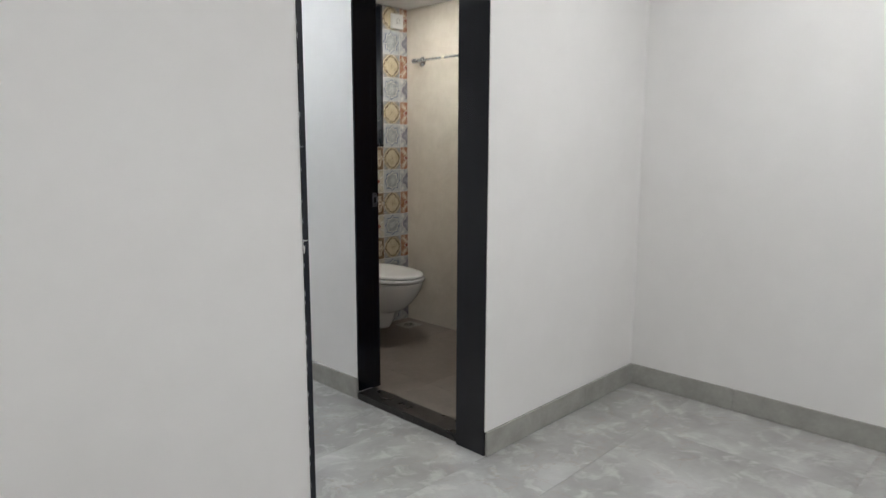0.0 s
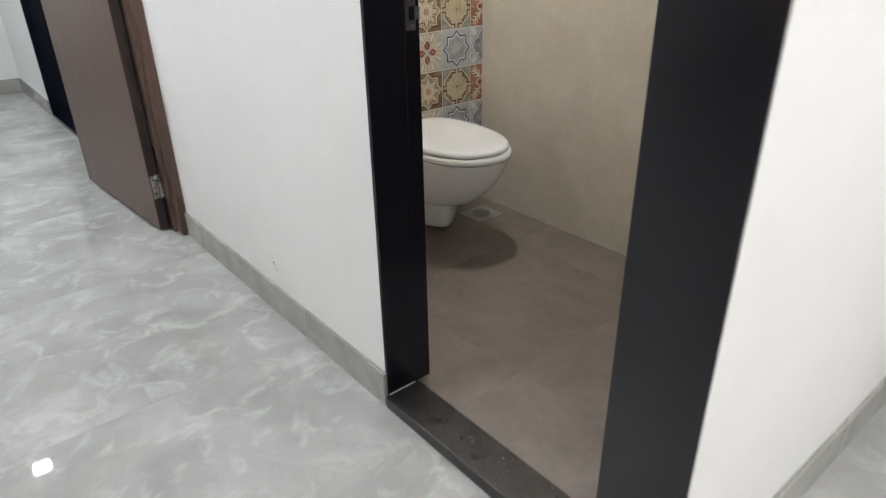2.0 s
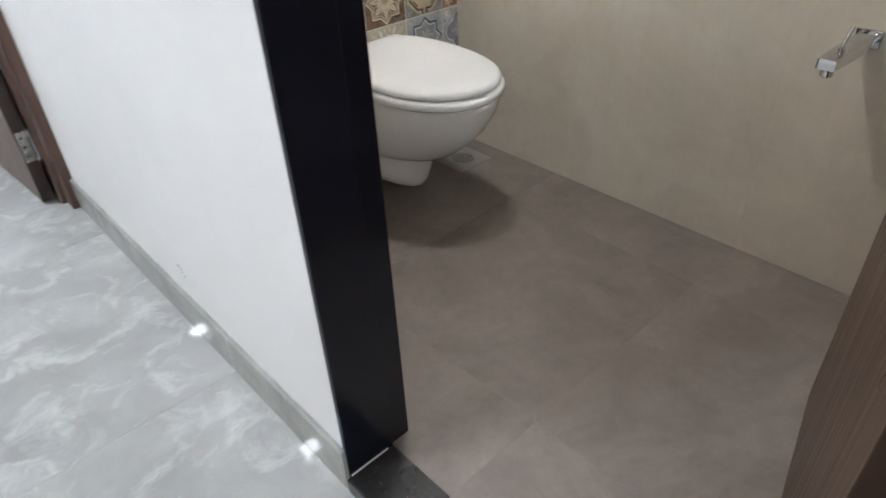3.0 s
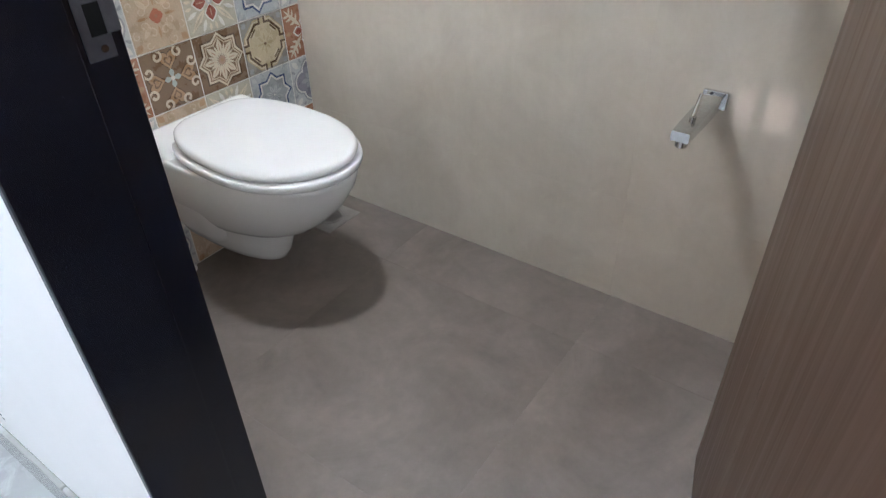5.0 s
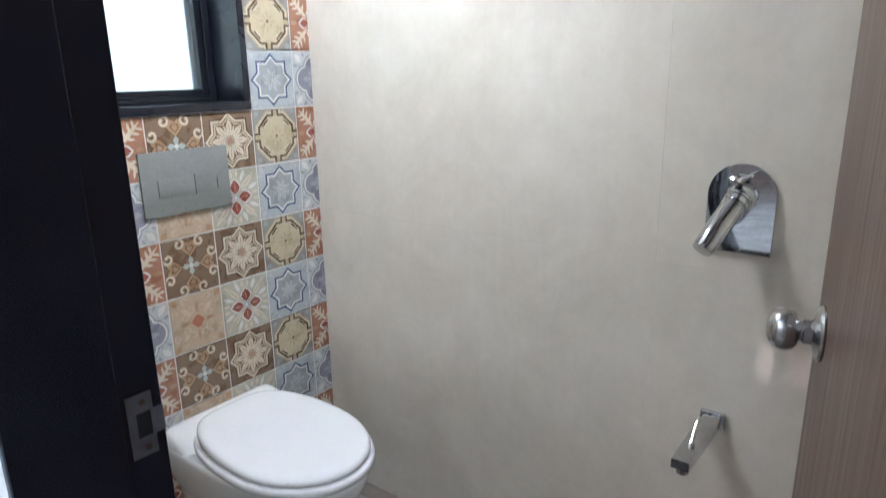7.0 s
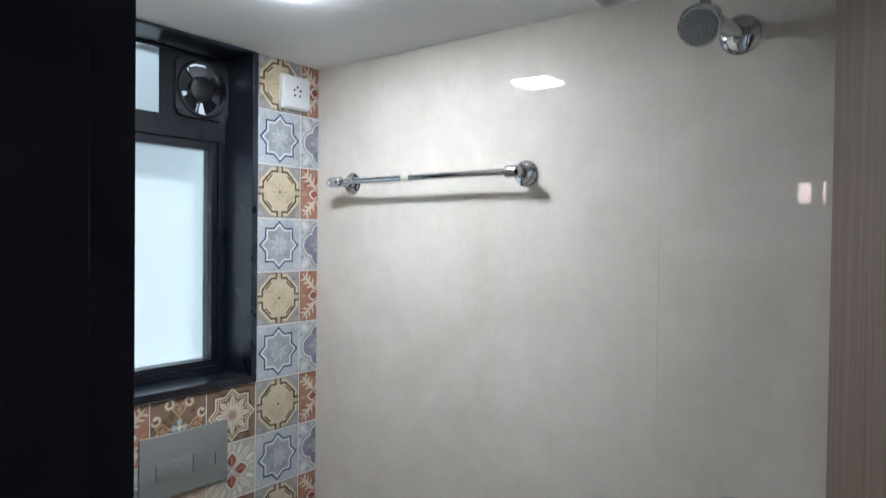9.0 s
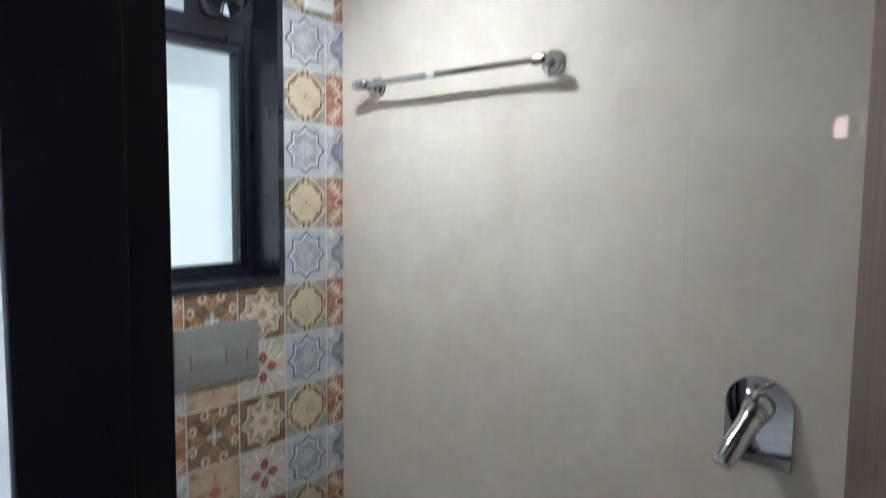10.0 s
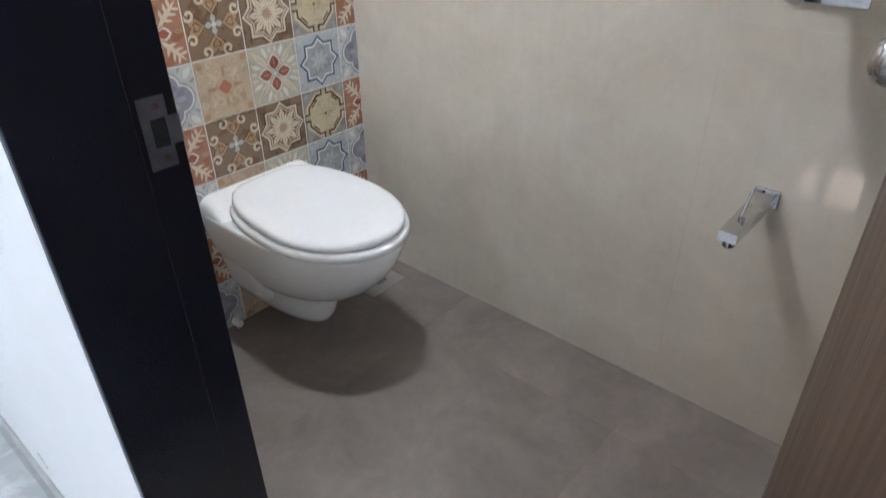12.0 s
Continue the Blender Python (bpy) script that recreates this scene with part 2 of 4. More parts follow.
BLACK_PLASTIC = varied("black_plastic", (0.008, 0.0085, 0.0115), (0.013, 0.0135, 0.017), 0.45, 20, 140, bumps=0.04)
# Near-black colour in place of shade in holes and gaps; hinge screws share it.
DARK_GAP = varied("dark_gap", (0.01, 0.01, 0.01), (0.02, 0.02, 0.02), 0.9, 30, 100, spec=0.1)
PLASTER_CHIP = varied("white_plaster_chip", (0.62, 0.61, 0.6), (0.7, 0.69, 0.68), 0.9, 60, 300, spec=0.1, bumps=0.4)
TAPE = varied("yellowed_tape", (0.62, 0.58, 0.46), (0.7, 0.66, 0.54), 0.5, 40, 200)
BATH_LAMP = lamp_mat("bath_led_diffuser", BATH_LED, (1.0, 0.97, 0.91))
HALL_LAMP = lamp_mat("hall_led_diffuser", HALL_LED, (0.93, 0.975, 1.0))
ROOM_FILL = lamp_mat("bedroom_fill_diffuser", ROOM_FILL_POWER, (1.0, 0.985, 0.97))
# Emission of added panes that make the warm patches on the glossy tiles.
PANE_GLOW = lamp_mat("orange_pane_glow", 22.0, (1.0, 0.70, 0.55))
OUTSIDE = lamp_mat("pale_outdoor_haze", WINDOW_GLOW, (0.93, 1.0, 0.98))


def frosted_mat():
    m, nt, b = base_mat("frosted_glass", (0.86, 0.91, 0.885), 0.28)
    b.inputs["Transmission Weight"].default_value = 1.0
    b.inputs["IOR"].default_value = 1.3
    v = coords(nt)
    bump(nt, b, noise_tex(nt, v, 300, 2), 0.15, 0.0006)
    return m


FROSTED = frosted_mat()


# ---- mesh helpers ----
def mesh_of(name, bm, *mats):
    me = bpy.data.meshes.new(name)
    bmesh.ops.recalc_face_normals(bm, faces=bm.faces)
    bm.to_mesh(me)
    bm.free()
    for m in mats:
        me.materials.append(m)
    return me


def smooth(me, angle=40):
    for p in me.polygons:
        p.use_smooth = True
    me.set_sharp_from_angle(angle=radians(angle))
    return me


def part(name, bm, material, parent=None, label="", soft=0):
    mats = material if isinstance(material, (list, tuple)) else [material]
    me = mesh_of(name, bm, *mats)
    if soft:
        smooth(me, soft)
    ob = new(name, me)
    if parent is not None:
        ob.parent = parent
    if label:
        ob["label"] = label
    return ob


def thing(name, label, category, at=(0, 0, 0), turn=0.0, group="", kind=""):
    ob = new(name)
    ob.matrix_basis = pose(*at, 0, 0, turn)
    ob.empty_display_size = 0.1
    return tagged(ob, label, category, group, kind)


def box(x0, x1, y0, y1, z0, z1, bevel=0.0, bm=None, seg=2):
    own = bm is None
    bm = bm or bmesh.new()
    vs = [bm.verts.new((x, y, z)) for z in (z0, z1) for x, y in ((x0, y0), (x1, y0), (x1, y1), (x0, y1))]
    fs = [bm.faces.new([vs[i] for i in q]) for q in ((3, 2, 1, 0), (4, 5, 6, 7), (0, 1, 5, 4), (1, 2, 6, 5), (2, 3, 7, 6), (3, 0, 4, 7))]
    if bevel:
        es = list({e for f in fs for e in f.edges})
        bmesh.ops.bevel(bm, geom=es, offset=bevel, segments=seg, profile=0.5, affect="EDGES")
    return bm


def lathe(profile, axis=(0, 0, 1), at=(0, 0, 0), seg=32, bm=None):
    """A solid of revolution; profile holds (radius, height along the axis)."""
    bm = bm or bmesh.new()
    m = Matrix.Translation(at) @ Vector((0, 0, 1)).rotation_difference(Vector(axis)).to_matrix().to_4x4()
    rings = []
    for r, h in profile:
        if r < 1e-6:
            rings.append([bm.verts.new(m @ Vector((0, 0, h)))])
        else:
            rings.append([bm.verts.new(m @ Vector((r * math.cos(a), r * math.sin(a), h))) for a in (2 * math.pi * i / seg for i in range(seg))])
    for a, b in zip(rings, rings[1:]):
        for i in range(seg):
            j = (i + 1) % seg
            if len(a) == 1 and len(b) > 1:
                bm.faces.new((a[0], b[i], b[j]))
            elif len(b) == 1 and len(a) > 1:
                bm.faces.new((a[i], a[j], b[0]))
            elif len(a) > 1:
                bm.faces.new((a[i], a[j], b[j], b[i]))
    for ring in (rings[0], rings[-1]):
        if len(ring) > 1:
            bm.faces.new(ring)
    return bm


def tube(a, b, r, r2=None, seg=24, bm=None, bevel=0.0):
    a, b = Vector(a), Vector(b)
    n, r2 = (b - a).length, r if r2 is None else r2
    prof = [(r, 0), (r2, n)] if not bevel else [(r - bevel, 0), (r, bevel), (r2, n - bevel), (r2 - bevel, n)]
    return lathe(prof, (b - a) / n, a, seg, bm)


def loft(rings, bm=None, cap=True):
    """Skin over closed rings that have the same number of points."""
    bm = bm or bmesh.new()
    made = [[bm.verts.new(p) for p in ring] for ring in rings]
    n = len(made[0])
    for a, b in zip(made, made[1:]):
        for i in range(n):
            j = (i + 1) % n
            bm.faces.new((a[i], a[j], b[j], b[i]))
    if cap:
        bm.faces.new(made[0])
        bm.faces.new(made[-1])
    return bm


def prism(points, depth, place=None, bevel=0.0):
    """A flat outline in x, z pushed back along y by depth."""
    bm = bmesh.new()
    place = place or Matrix()
    front = [bm.verts.new(place @ Vector((x, 0, z))) for x, z in points]
    back = [bm.verts.new(place @ Vector((x, depth, z))) for x, z in points]
    f = bm.faces.new(front)
    bm.faces.new(back[::-1])
    n = len(points)
    for i in range(n):
        j = (i + 1) % n
        bm.faces.new((front[i], back[i], back[j], front[j]))
    if bevel:
        bmesh.ops.bevel(bm, geom=list(f.edges), offset=bevel, segments=2, profile=0.5, affect="EDGES")
    return bm


def wall(name, label, boxes, material=PAINT):
    """One or more abutting blocks of the setting."""
    for b in boxes:
        tagged(part(name, box(*b), material), label, "wall", kind="structure")


# ---- structure: walls ----
wall("wall_bathroom_west", "white painted wall between corridor and bathroom", [
    (DOOR_X, IN_X, OPEN_N + 0.0115, 4.21, 0, CEIL), (DOOR_X, IN_X, WALL_A, OPEN_N + 0.0115, HEAD_Z + 0.03, CEIL),
    (DOOR_X, IN_X, WALL_A, 4.12, CEIL, 2.72), (DOOR_X, IN_X, 5.28, 6.03, 0, CEIL), (DOOR_X, IN_X, 6.80, 8.0, 0, CEIL), (DOOR_X, IN_X, 4.21, 5.28, 2.12, CEIL), (DOOR_X, IN_X, 6.03, 6.80, 2.12, CEIL)])
wall("wall_bathroom_south", "white painted wall behind the bathroom door", [(1.9845, ROOM_E + 0.1, WALL_A, SOUTH, 0, 2.7)])
wall("wall_bathroom_east", "painted wall behind the glossy beige tiles", [(EAST + 0.0025, EAST + 0.2, SOUTH, NORTH + 0.2, 0, SOFFIT)], GROUT)
wall("wall_bathroom_east_top", "painted wall above the tiles", [(EAST + 0.004, EAST + 0.2, SOUTH, NORTH + 0.2, SOFFIT, 2.7)])
WIN_X0, WIN_X1, WIN_Z0, WIN_Z1 = 2.32, 2.918, 1.23, SOFFIT
wall("wall_bathroom_north", "wall with patterned tiles and a window opening", [
    (IN_X, EAST + 0.0025, NORTH + 0.0014, NORTH + 0.2, 0, WIN_Z0), (WIN_X1, EAST + 0.0025, NORTH + 0.0014, NORTH + 0.2, WIN_Z0, 2.7),
    (IN_X, WIN_X0, NORTH + 0.0014, NORTH + 0.2, WIN_Z0, 2.7), (WIN_X0, WIN_X1, NORTH + 0.0014, NORTH + 0.2, WIN_Z1 + 0.004, 2.7)], TILE_GROUT)
wall("wall_bedroom_east", "white painted bedroom wall", [(ROOM_E, ROOM_E + 0.15, -2.6, WALL_A, 0, CEIL)])
wall("wall_bedroom_north", "white painted wall with a granite edged passage", [(-2.6, 1.185, 2.0, 2.14, 0, CEIL)])
wall("wall_bedroom_lintel", "white painted wall above the passage", [(1.185, 1.968, 2.0, 2.14, 2.15, CEIL)])
wall("wall_bedroom_west", "white painted bedroom wall", [(-2.75, -2.6, -2.6, 2.0, 0, CEIL)])
wall("wall_bedroom_south", "white painted bedroom wall", [(-2.6, ROOM_E, -2.75, -2.6, 0, CEIL)])
wall("wall_corridor_north", "white painted wall at the corridor's end", [(-1.0, DOOR_X, 7.9, 8.05, 0, CEIL)])
# Unseen wall; low opening hides the far window except by way of the floor.
wall("wall_corridor_west", "unseen white wall, its opening and ventilator slots added for reflections", [
    (-1.15, -1.0, 2.14, 2.5, 0, 2.75), (-1.15, -1.0, 4.0, 8.05, 0, 2.75), (-1.15, -1.0, 2.5, 4.0, 1.72, 1.910), (-1.15, -1.0, 2.5, 4.0, 2.097, 2.75),
    (-1.15, -1.0, 2.5, 2.748, 1.910, 2.097), (-1.15, -1.0, 3.046, 4.0, 1.910, 2.097)])
LIGHT_Z0, LIGHT_Z1 = 2.06, 2.62     # high window of the added room, known only by its mirrored glow
wall("wall_next_room_west", "unseen white wall added to hold the high glowing window", [
    (-4.15, -4.0, 2.0, 2.98, 0, 2.75), (-4.15, -4.0, 3.73, 5.0, 0, 2.75), (-4.15, -4.0, 2.98, 3.73, 0, LIGHT_Z0), (-4.15, -4.0, 2.98, 3.73, LIGHT_Z1, 2.75)])
wall("wall_next_room_sides", "unseen white side walls added beyond the opening", [(-4.15, -2.75, 1.85, 2.0, 0, 2.75), (-2.75, -1.15, 2.14, 2.2, 0, 2.75), (-4.0, -1.15, 5.0, 5.1, 0, 2.75)])
# Unseen; added to shut sky light out of the rooms behind the doors.
wall("wall_rooms_behind_doors", "unseen plain wall added behind the corridor doors", [(3.3, 3.4, 4.12, 8.0, 0, CEIL), (IN_X, 3.3, 7.95, 8.05, 0, CEIL), (IN_X, 3.3, 5.6, 5.7, 0, CEIL), (IN_X, 3.4, 4.05, 4.12, 0, 2.75)])


def ceiling(name, label, b, mat=CEILING_PAINT):
    return tagged(part(name, box(*b), mat), label, "ceiling", kind="structure")


ceiling("ceiling_bedroom", "flat white bedroom ceiling", (-2.75, ROOM_E + 0.15, -2.75, 2.0, CEIL, CEIL + 0.1))
ceiling("ceiling_corridor", "flat white corridor ceiling", (-1.15, IN_X, 2.0, 8.05, CEIL, CEIL + 0.1))
ceiling("ceiling_next_room", "unseen flat white ceiling added beyond the opening", (-4.15, -1.0, 1.85, 5.1, 2.75, 2.85))
ceiling("ceiling_bathroom_low", "lowered white ceiling over the toilet", (IN_X, EAST + 0.004, 2.75, NORTH + 0.003, SOFFIT, 2.62))
ceiling("ceiling_bathroom_high", "higher ceiling over the shower", (IN_X, EAST + 0.2, SOUTH - 0.1, 2.75, 2.62, 2.72))
# Unseen lid that keeps the back rooms dark.
ceiling("ceiling_back_rooms", "unseen ceiling added over the rooms behind the doors", (IN_X, 3.4, 4.12, 8.05, CEIL, CEIL + 0.1))
wall("wall_bathroom_west_tiles", "beige tiled inner face of the door wall", [
    (IN_X, IN_X + 0.008, OPEN_N + 0.03, NORTH + 0.003, BATH_Z, SOFFIT), (IN_X, IN_X + 0.008, SOUTH + 0.008, OPEN_S - 0.01, BATH_Z, 2.62)], BEIGE)
wall("wall_bathroom_south_tiles", "beige tiled wall behind the open door", [(IN_X, EAST + 0.0025, SOUTH, SOUTH + 0.008, BATH_Z, SOFFIT)], BEIGE)


# ---- structure: skirting ----
def skirting(label, runs):
    bm = bmesh.new()
    for r in runs:
        box(*r, 0, 0.104, bm=bm, bevel=0.002, seg=1)
    return tagged(part("baseboard", bm, SKIRT), label, "skirting", kind="structure")


skirting("grey polished stone skirting along the corridor wall", [
    (DOOR_X - 0.011, DOOR_X, OPEN_N + 0.004, 3.196, ), (DOOR_X - 0.011, DOOR_X, 3.198, 4.0), (DOOR_X - 0.011, DOOR_X, 4.002, 4.205),
    (DOOR_X - 0.011, DOOR_X, 5.29, 6.02), (DOOR_X - 0.011, DOOR_X, 6.81, 7.889)])
skirting("grey polished stone skirting on the wall beside the bathroom door", [(1.9715, 2.7, WALL_A - 0.011, WALL_A), (2.702, ROOM_E - 0.011, WALL_A - 0.011, WALL_A)])
skirting("grey polished stone skirting along the bedroom's east wall", [(ROOM_E - 0.011, ROOM_E, y, min(y + 0.798, WALL_A)) for y in (-2.6, -1.8, -1.0, -0.2, 0.6, 1.4)])
skirting("grey polished stone skirting at the corridor's end", [(-1.0, DOOR_X - 0.0, 7.889, 7.9)])
skirting("grey polished stone skirting along the bedroom's other walls", [(-2.6, 1.17, 1.989, 2.0), (-2.6, -2.589, -2.6, 1.989), (-2.589, ROOM_E - 0.011, -2.6, -2.589)])


# ---- bathroom door frame in black granite ----
frame_b = thing("door_frame", "polished black granite bathroom door frame with threshold", "door frame", kind="structure")
# north jamb: a main slab and a rebate set back for the leaf
part("jamb", box(DOOR_X - 0.002, 2.0935, OPEN_N, OPEN_N + 0.0105, 0.0, HEAD_Z, 0.0015), GRANITE, frame_b)
part("jamb_rebate", box(2.0945, 2.138, OPEN_N + 0.007, OPEN_N + 0.0285, 0.0, HEAD_Z, 0.0015), GRANITE, frame_b)
# south post: the broad front slab at the corner and the reveal behind it
part("post_front", box(1.968, 1.984, WALL_A + 0.0035, OPEN_S, 0.0, HEAD_Z + 0.03, 0.002), POST_GRANITE, frame_b)
part("jamb", box(1.9845, IN_X + 0.008, OPEN_S - 0.022, OPEN_S, 0.0, HEAD_Z, 0.0015), GRANITE, frame_b)
part("post_core", box(1.9845, IN_X, WALL_A + 0.1205, OPEN_S - 0.0225, 0.0, HEAD_Z + 0.03), PAINT, frame_b)
part("plaster_edge", box(1.9705, 1.9845, WALL_A, WALL_A + 0.003, 0.104, HEAD_Z + 0.03), PAINT, frame_b, "thin edge of white plaster")
part("head", box(DOOR_X - 0.004, IN_X + 0.008, OPEN_S, OPEN_N, HEAD_Z - 0.02, HEAD_Z + 0.0, 0.0015), GRANITE, frame_b)
part("threshold", box(DOOR_X - 0.012, 2.093, OPEN_S + 0.0005, OPEN_N - 0.0005, 0.0, BATH_Z + 0.006, 0.0025), DUSTY_GRANITE, frame_b)
part("joint_bead", box(DOOR_X + 0.0, 2.08, OPEN_N - 0.003, OPEN_N + 0.0005, BATH_Z + 0.0055, BATH_Z + 0.008, 0.0008), PLASTER_CHIP, frame_b, "thin white cement joint")


def strike_plate():
    s = thing("strike_plate", "dull steel strike plate on the granite door jamb", "strike plate", (2.101, OPEN_N + 0.007, 0.979))
    bm = bmesh.new()
    for x0, x1, z0, z1 in ((0, 0.008, -0.034, 0.034), (0.008, 0.026, 0.014, 0.034), (0.008, 0.026, -0.034, -0.014), (0.0235, 0.0365, -0.0135, 0.0135)):
        box(x0, x1, -0.002, 0.0, z0, z1, bm=bm)
    part("plate", bm, DULL_STEEL, s)
    part("latch_hole", box(0.008, 0.0235, -0.0006, 0.0, -0.014, 0.014), DARK_GAP, s)
    for z in (-0.025, 0.025):
        part("screw", lathe([(0.0036, 0), (0.0034, 0.0008), (0.0, 0.0012)], (0, -1, 0), (0.016, -0.002, z), 16), STEEL, s, soft=40)
    return s


strike_plate()

# ---- granite lining of the passage, chipped along its plaster edge ----
lining = thing("passage_lining", "black granite slab edging the passage, chipped and plaster-stained", "door lining", kind="structure")
part("slab", box(1.1855, 1.204, 1.996, 2.142, 0.0, 2.15, 0.0012), GRANITE, lining)
rng = random.Random(5)
for k in range(42):
    z = rng.uniform(0.05, 2.1)
    h, w = rng.uniform(0.004, 0.018), rng.uniform(0.0004, 0.0017)
    pts = [(0, -h / 2), (w * rng.uniform(0.5, 1), -h * 0.3), (w, rng.uniform(-0.2, 0.2) * h), (w * rng.uniform(0.3, 0.9), h * 0.35), (0, h / 2)]
    part("plaster_chip", prism(pts, 0.002, Matrix.Translation((1.1845, 1.9948, z))), PLASTER_CHIP, lining)
for z, h, w in ((0.955, 0.0045, 0.019), (0.930, 0.030, 0.0055), (1.235, 0.003, 0.009)):
    pts = [(0, -h / 2), (w * 0.7, -h * 0.35), (w, h * 0.3), (w * 0.5, h * 0.2), (0, h / 2)]
    part("plaster_chip", prism(pts, 0.002, Matrix.Translation((1.1845, 1.9946, z))), PLASTER_CHIP, lining)
part("slab", box(1.20405, DOOR_X - 0.03, 1.996, 2.142, 2.132, 2.15, 0.0012), GRANITE, lining)


# ---- bathroom door leaf, standing open ----
def round_knob(parent, x, side, z):
    """Rose, neck and ball of a knob; side is the outward direction along local y."""
    k = part("knob", lathe([(0.0, 0.0), (0.0125, 0.0), (0.0125, 0.003), (0.0180, 0.0045), (0.0235, 0.009), (0.0258, 0.016), (0.0260, 0.023), (0.0240, 0.030), (0.0185, 0.0355), (0.010, 0.0385), (0.0, 0.0395)], (0, side, 0), (x, side * 0.0225, z), 40), STEEL, parent, "satin steel ball knob", soft=30)
    part("rose", lathe([(0.034, 0.0), (0.035, 0.003), (0.033, 0.006), (0.026, 0.008), (0.0175, 0.010), (0.0150, 0.012), (0.0150, 0.021), (0.0115, 0.0225), (0.0115, 0.026), (0.0, 0.026)], (0, side, 0), (x, 0, z), 40), STEEL, parent, soft=30)
    return k


LEAF_TURN = 13.2
leaf_b = thing("door_1", "brown wood-grain laminate bathroom door standing open", "door", (2.098, 2.122, 0), LEAF_TURN, kind="structure")
part("leaf", box(0.0, 0.675, -0.034, 0.0, 0.045, 2.045, 0.001), BATH_WOOD, leaf_b)
part("edge_band", box(0.6752, 0.6762, -0.0335, -0.0005, 0.045, 2.045), EDGE_WOOD, leaf_b)
face = part("knob_set", lathe([(0.011, 0), (0.011, 0.038), (0.0, 0.038)], (0, -1, 0), (0.614, 0.002, 1.003), 20), STEEL, leaf_b, soft=30)
round_knob(leaf_b, 0.614, 1, 1.003)
bm = lathe([(0.0, 0.0), (0.012, 0.0), (0.012, 0.012), (0.022, 0.022), (0.0275, 0.042), (0.021, 0.0565), (0.0, 0.060)], (0, -1, 0), (0.614, -0.056, 1.003), 32)
part("knob", bm, STEEL, leaf_b, soft=30)
for z in (0.25, 1.05, 1.85):
    part("hinge", tube((-0.006, -0.004, z - 0.045), (-0.006, -0.004, z + 0.045), 0.006, seg=12), STEEL, leaf_b, soft=40)


# ---- wall-hung toilet ----
TX = 2.727


def d_ring(hw, tip, z, nose=0.62, back=0.0, power=2.15, n=56):
    """D-shaped outline: straight at the wall, rounded at the front. Distance from the wall runs along -y."""
    v0 = tip * (1 - nose)
    pts = []
    for i in range(n):
        a = math.pi * i / (n - 1)
        c, s = math.cos(a), math.sin(a)
        x = hw * math.copysign(abs(c) ** (2 / power), c)
        v = v0 + (tip - v0) * abs(s) ** (2 / power)
        pts.append((x, -v, z))
    for t in (0.66, 0.33):
        pts.append((-hw, -(back + (v0 - back) * t), z))
    pts += [(-hw * 0.985, -back, z), (0, -back, z), (hw * 0.985, -back, z)]
    for t in (0.33, 0.66):
        pts.append((hw, -(back + (v0 - back) * t), z))
    return pts


def egg(scale, z, n=80):
    """Outline of seat and lid: rounded front, squarer back near the wall."""
    pts = []
    for i in range(n):
        a = 2 * math.pi * i / n
        c, s = math.cos(a), math.sin(a)
        if s >= 0:
            x, v = 0.178 * math.copysign(abs(c) ** (2 / 2.05), c), 0.295 + 0.233 * abs(s) ** (2 / 2.05)
        else:
            x, v = 0.178 * math.copysign(abs(c) ** (2 / 4.4), c), 0.295 - 0.262 * abs(s) ** (2 / 2.5)
            x *= 1 - 0.10 * ((0.295 - v) / 0.262) ** 2
        pts.append((x * scale, -(0.296 + (v - 0.296) * scale), z))
    return pts


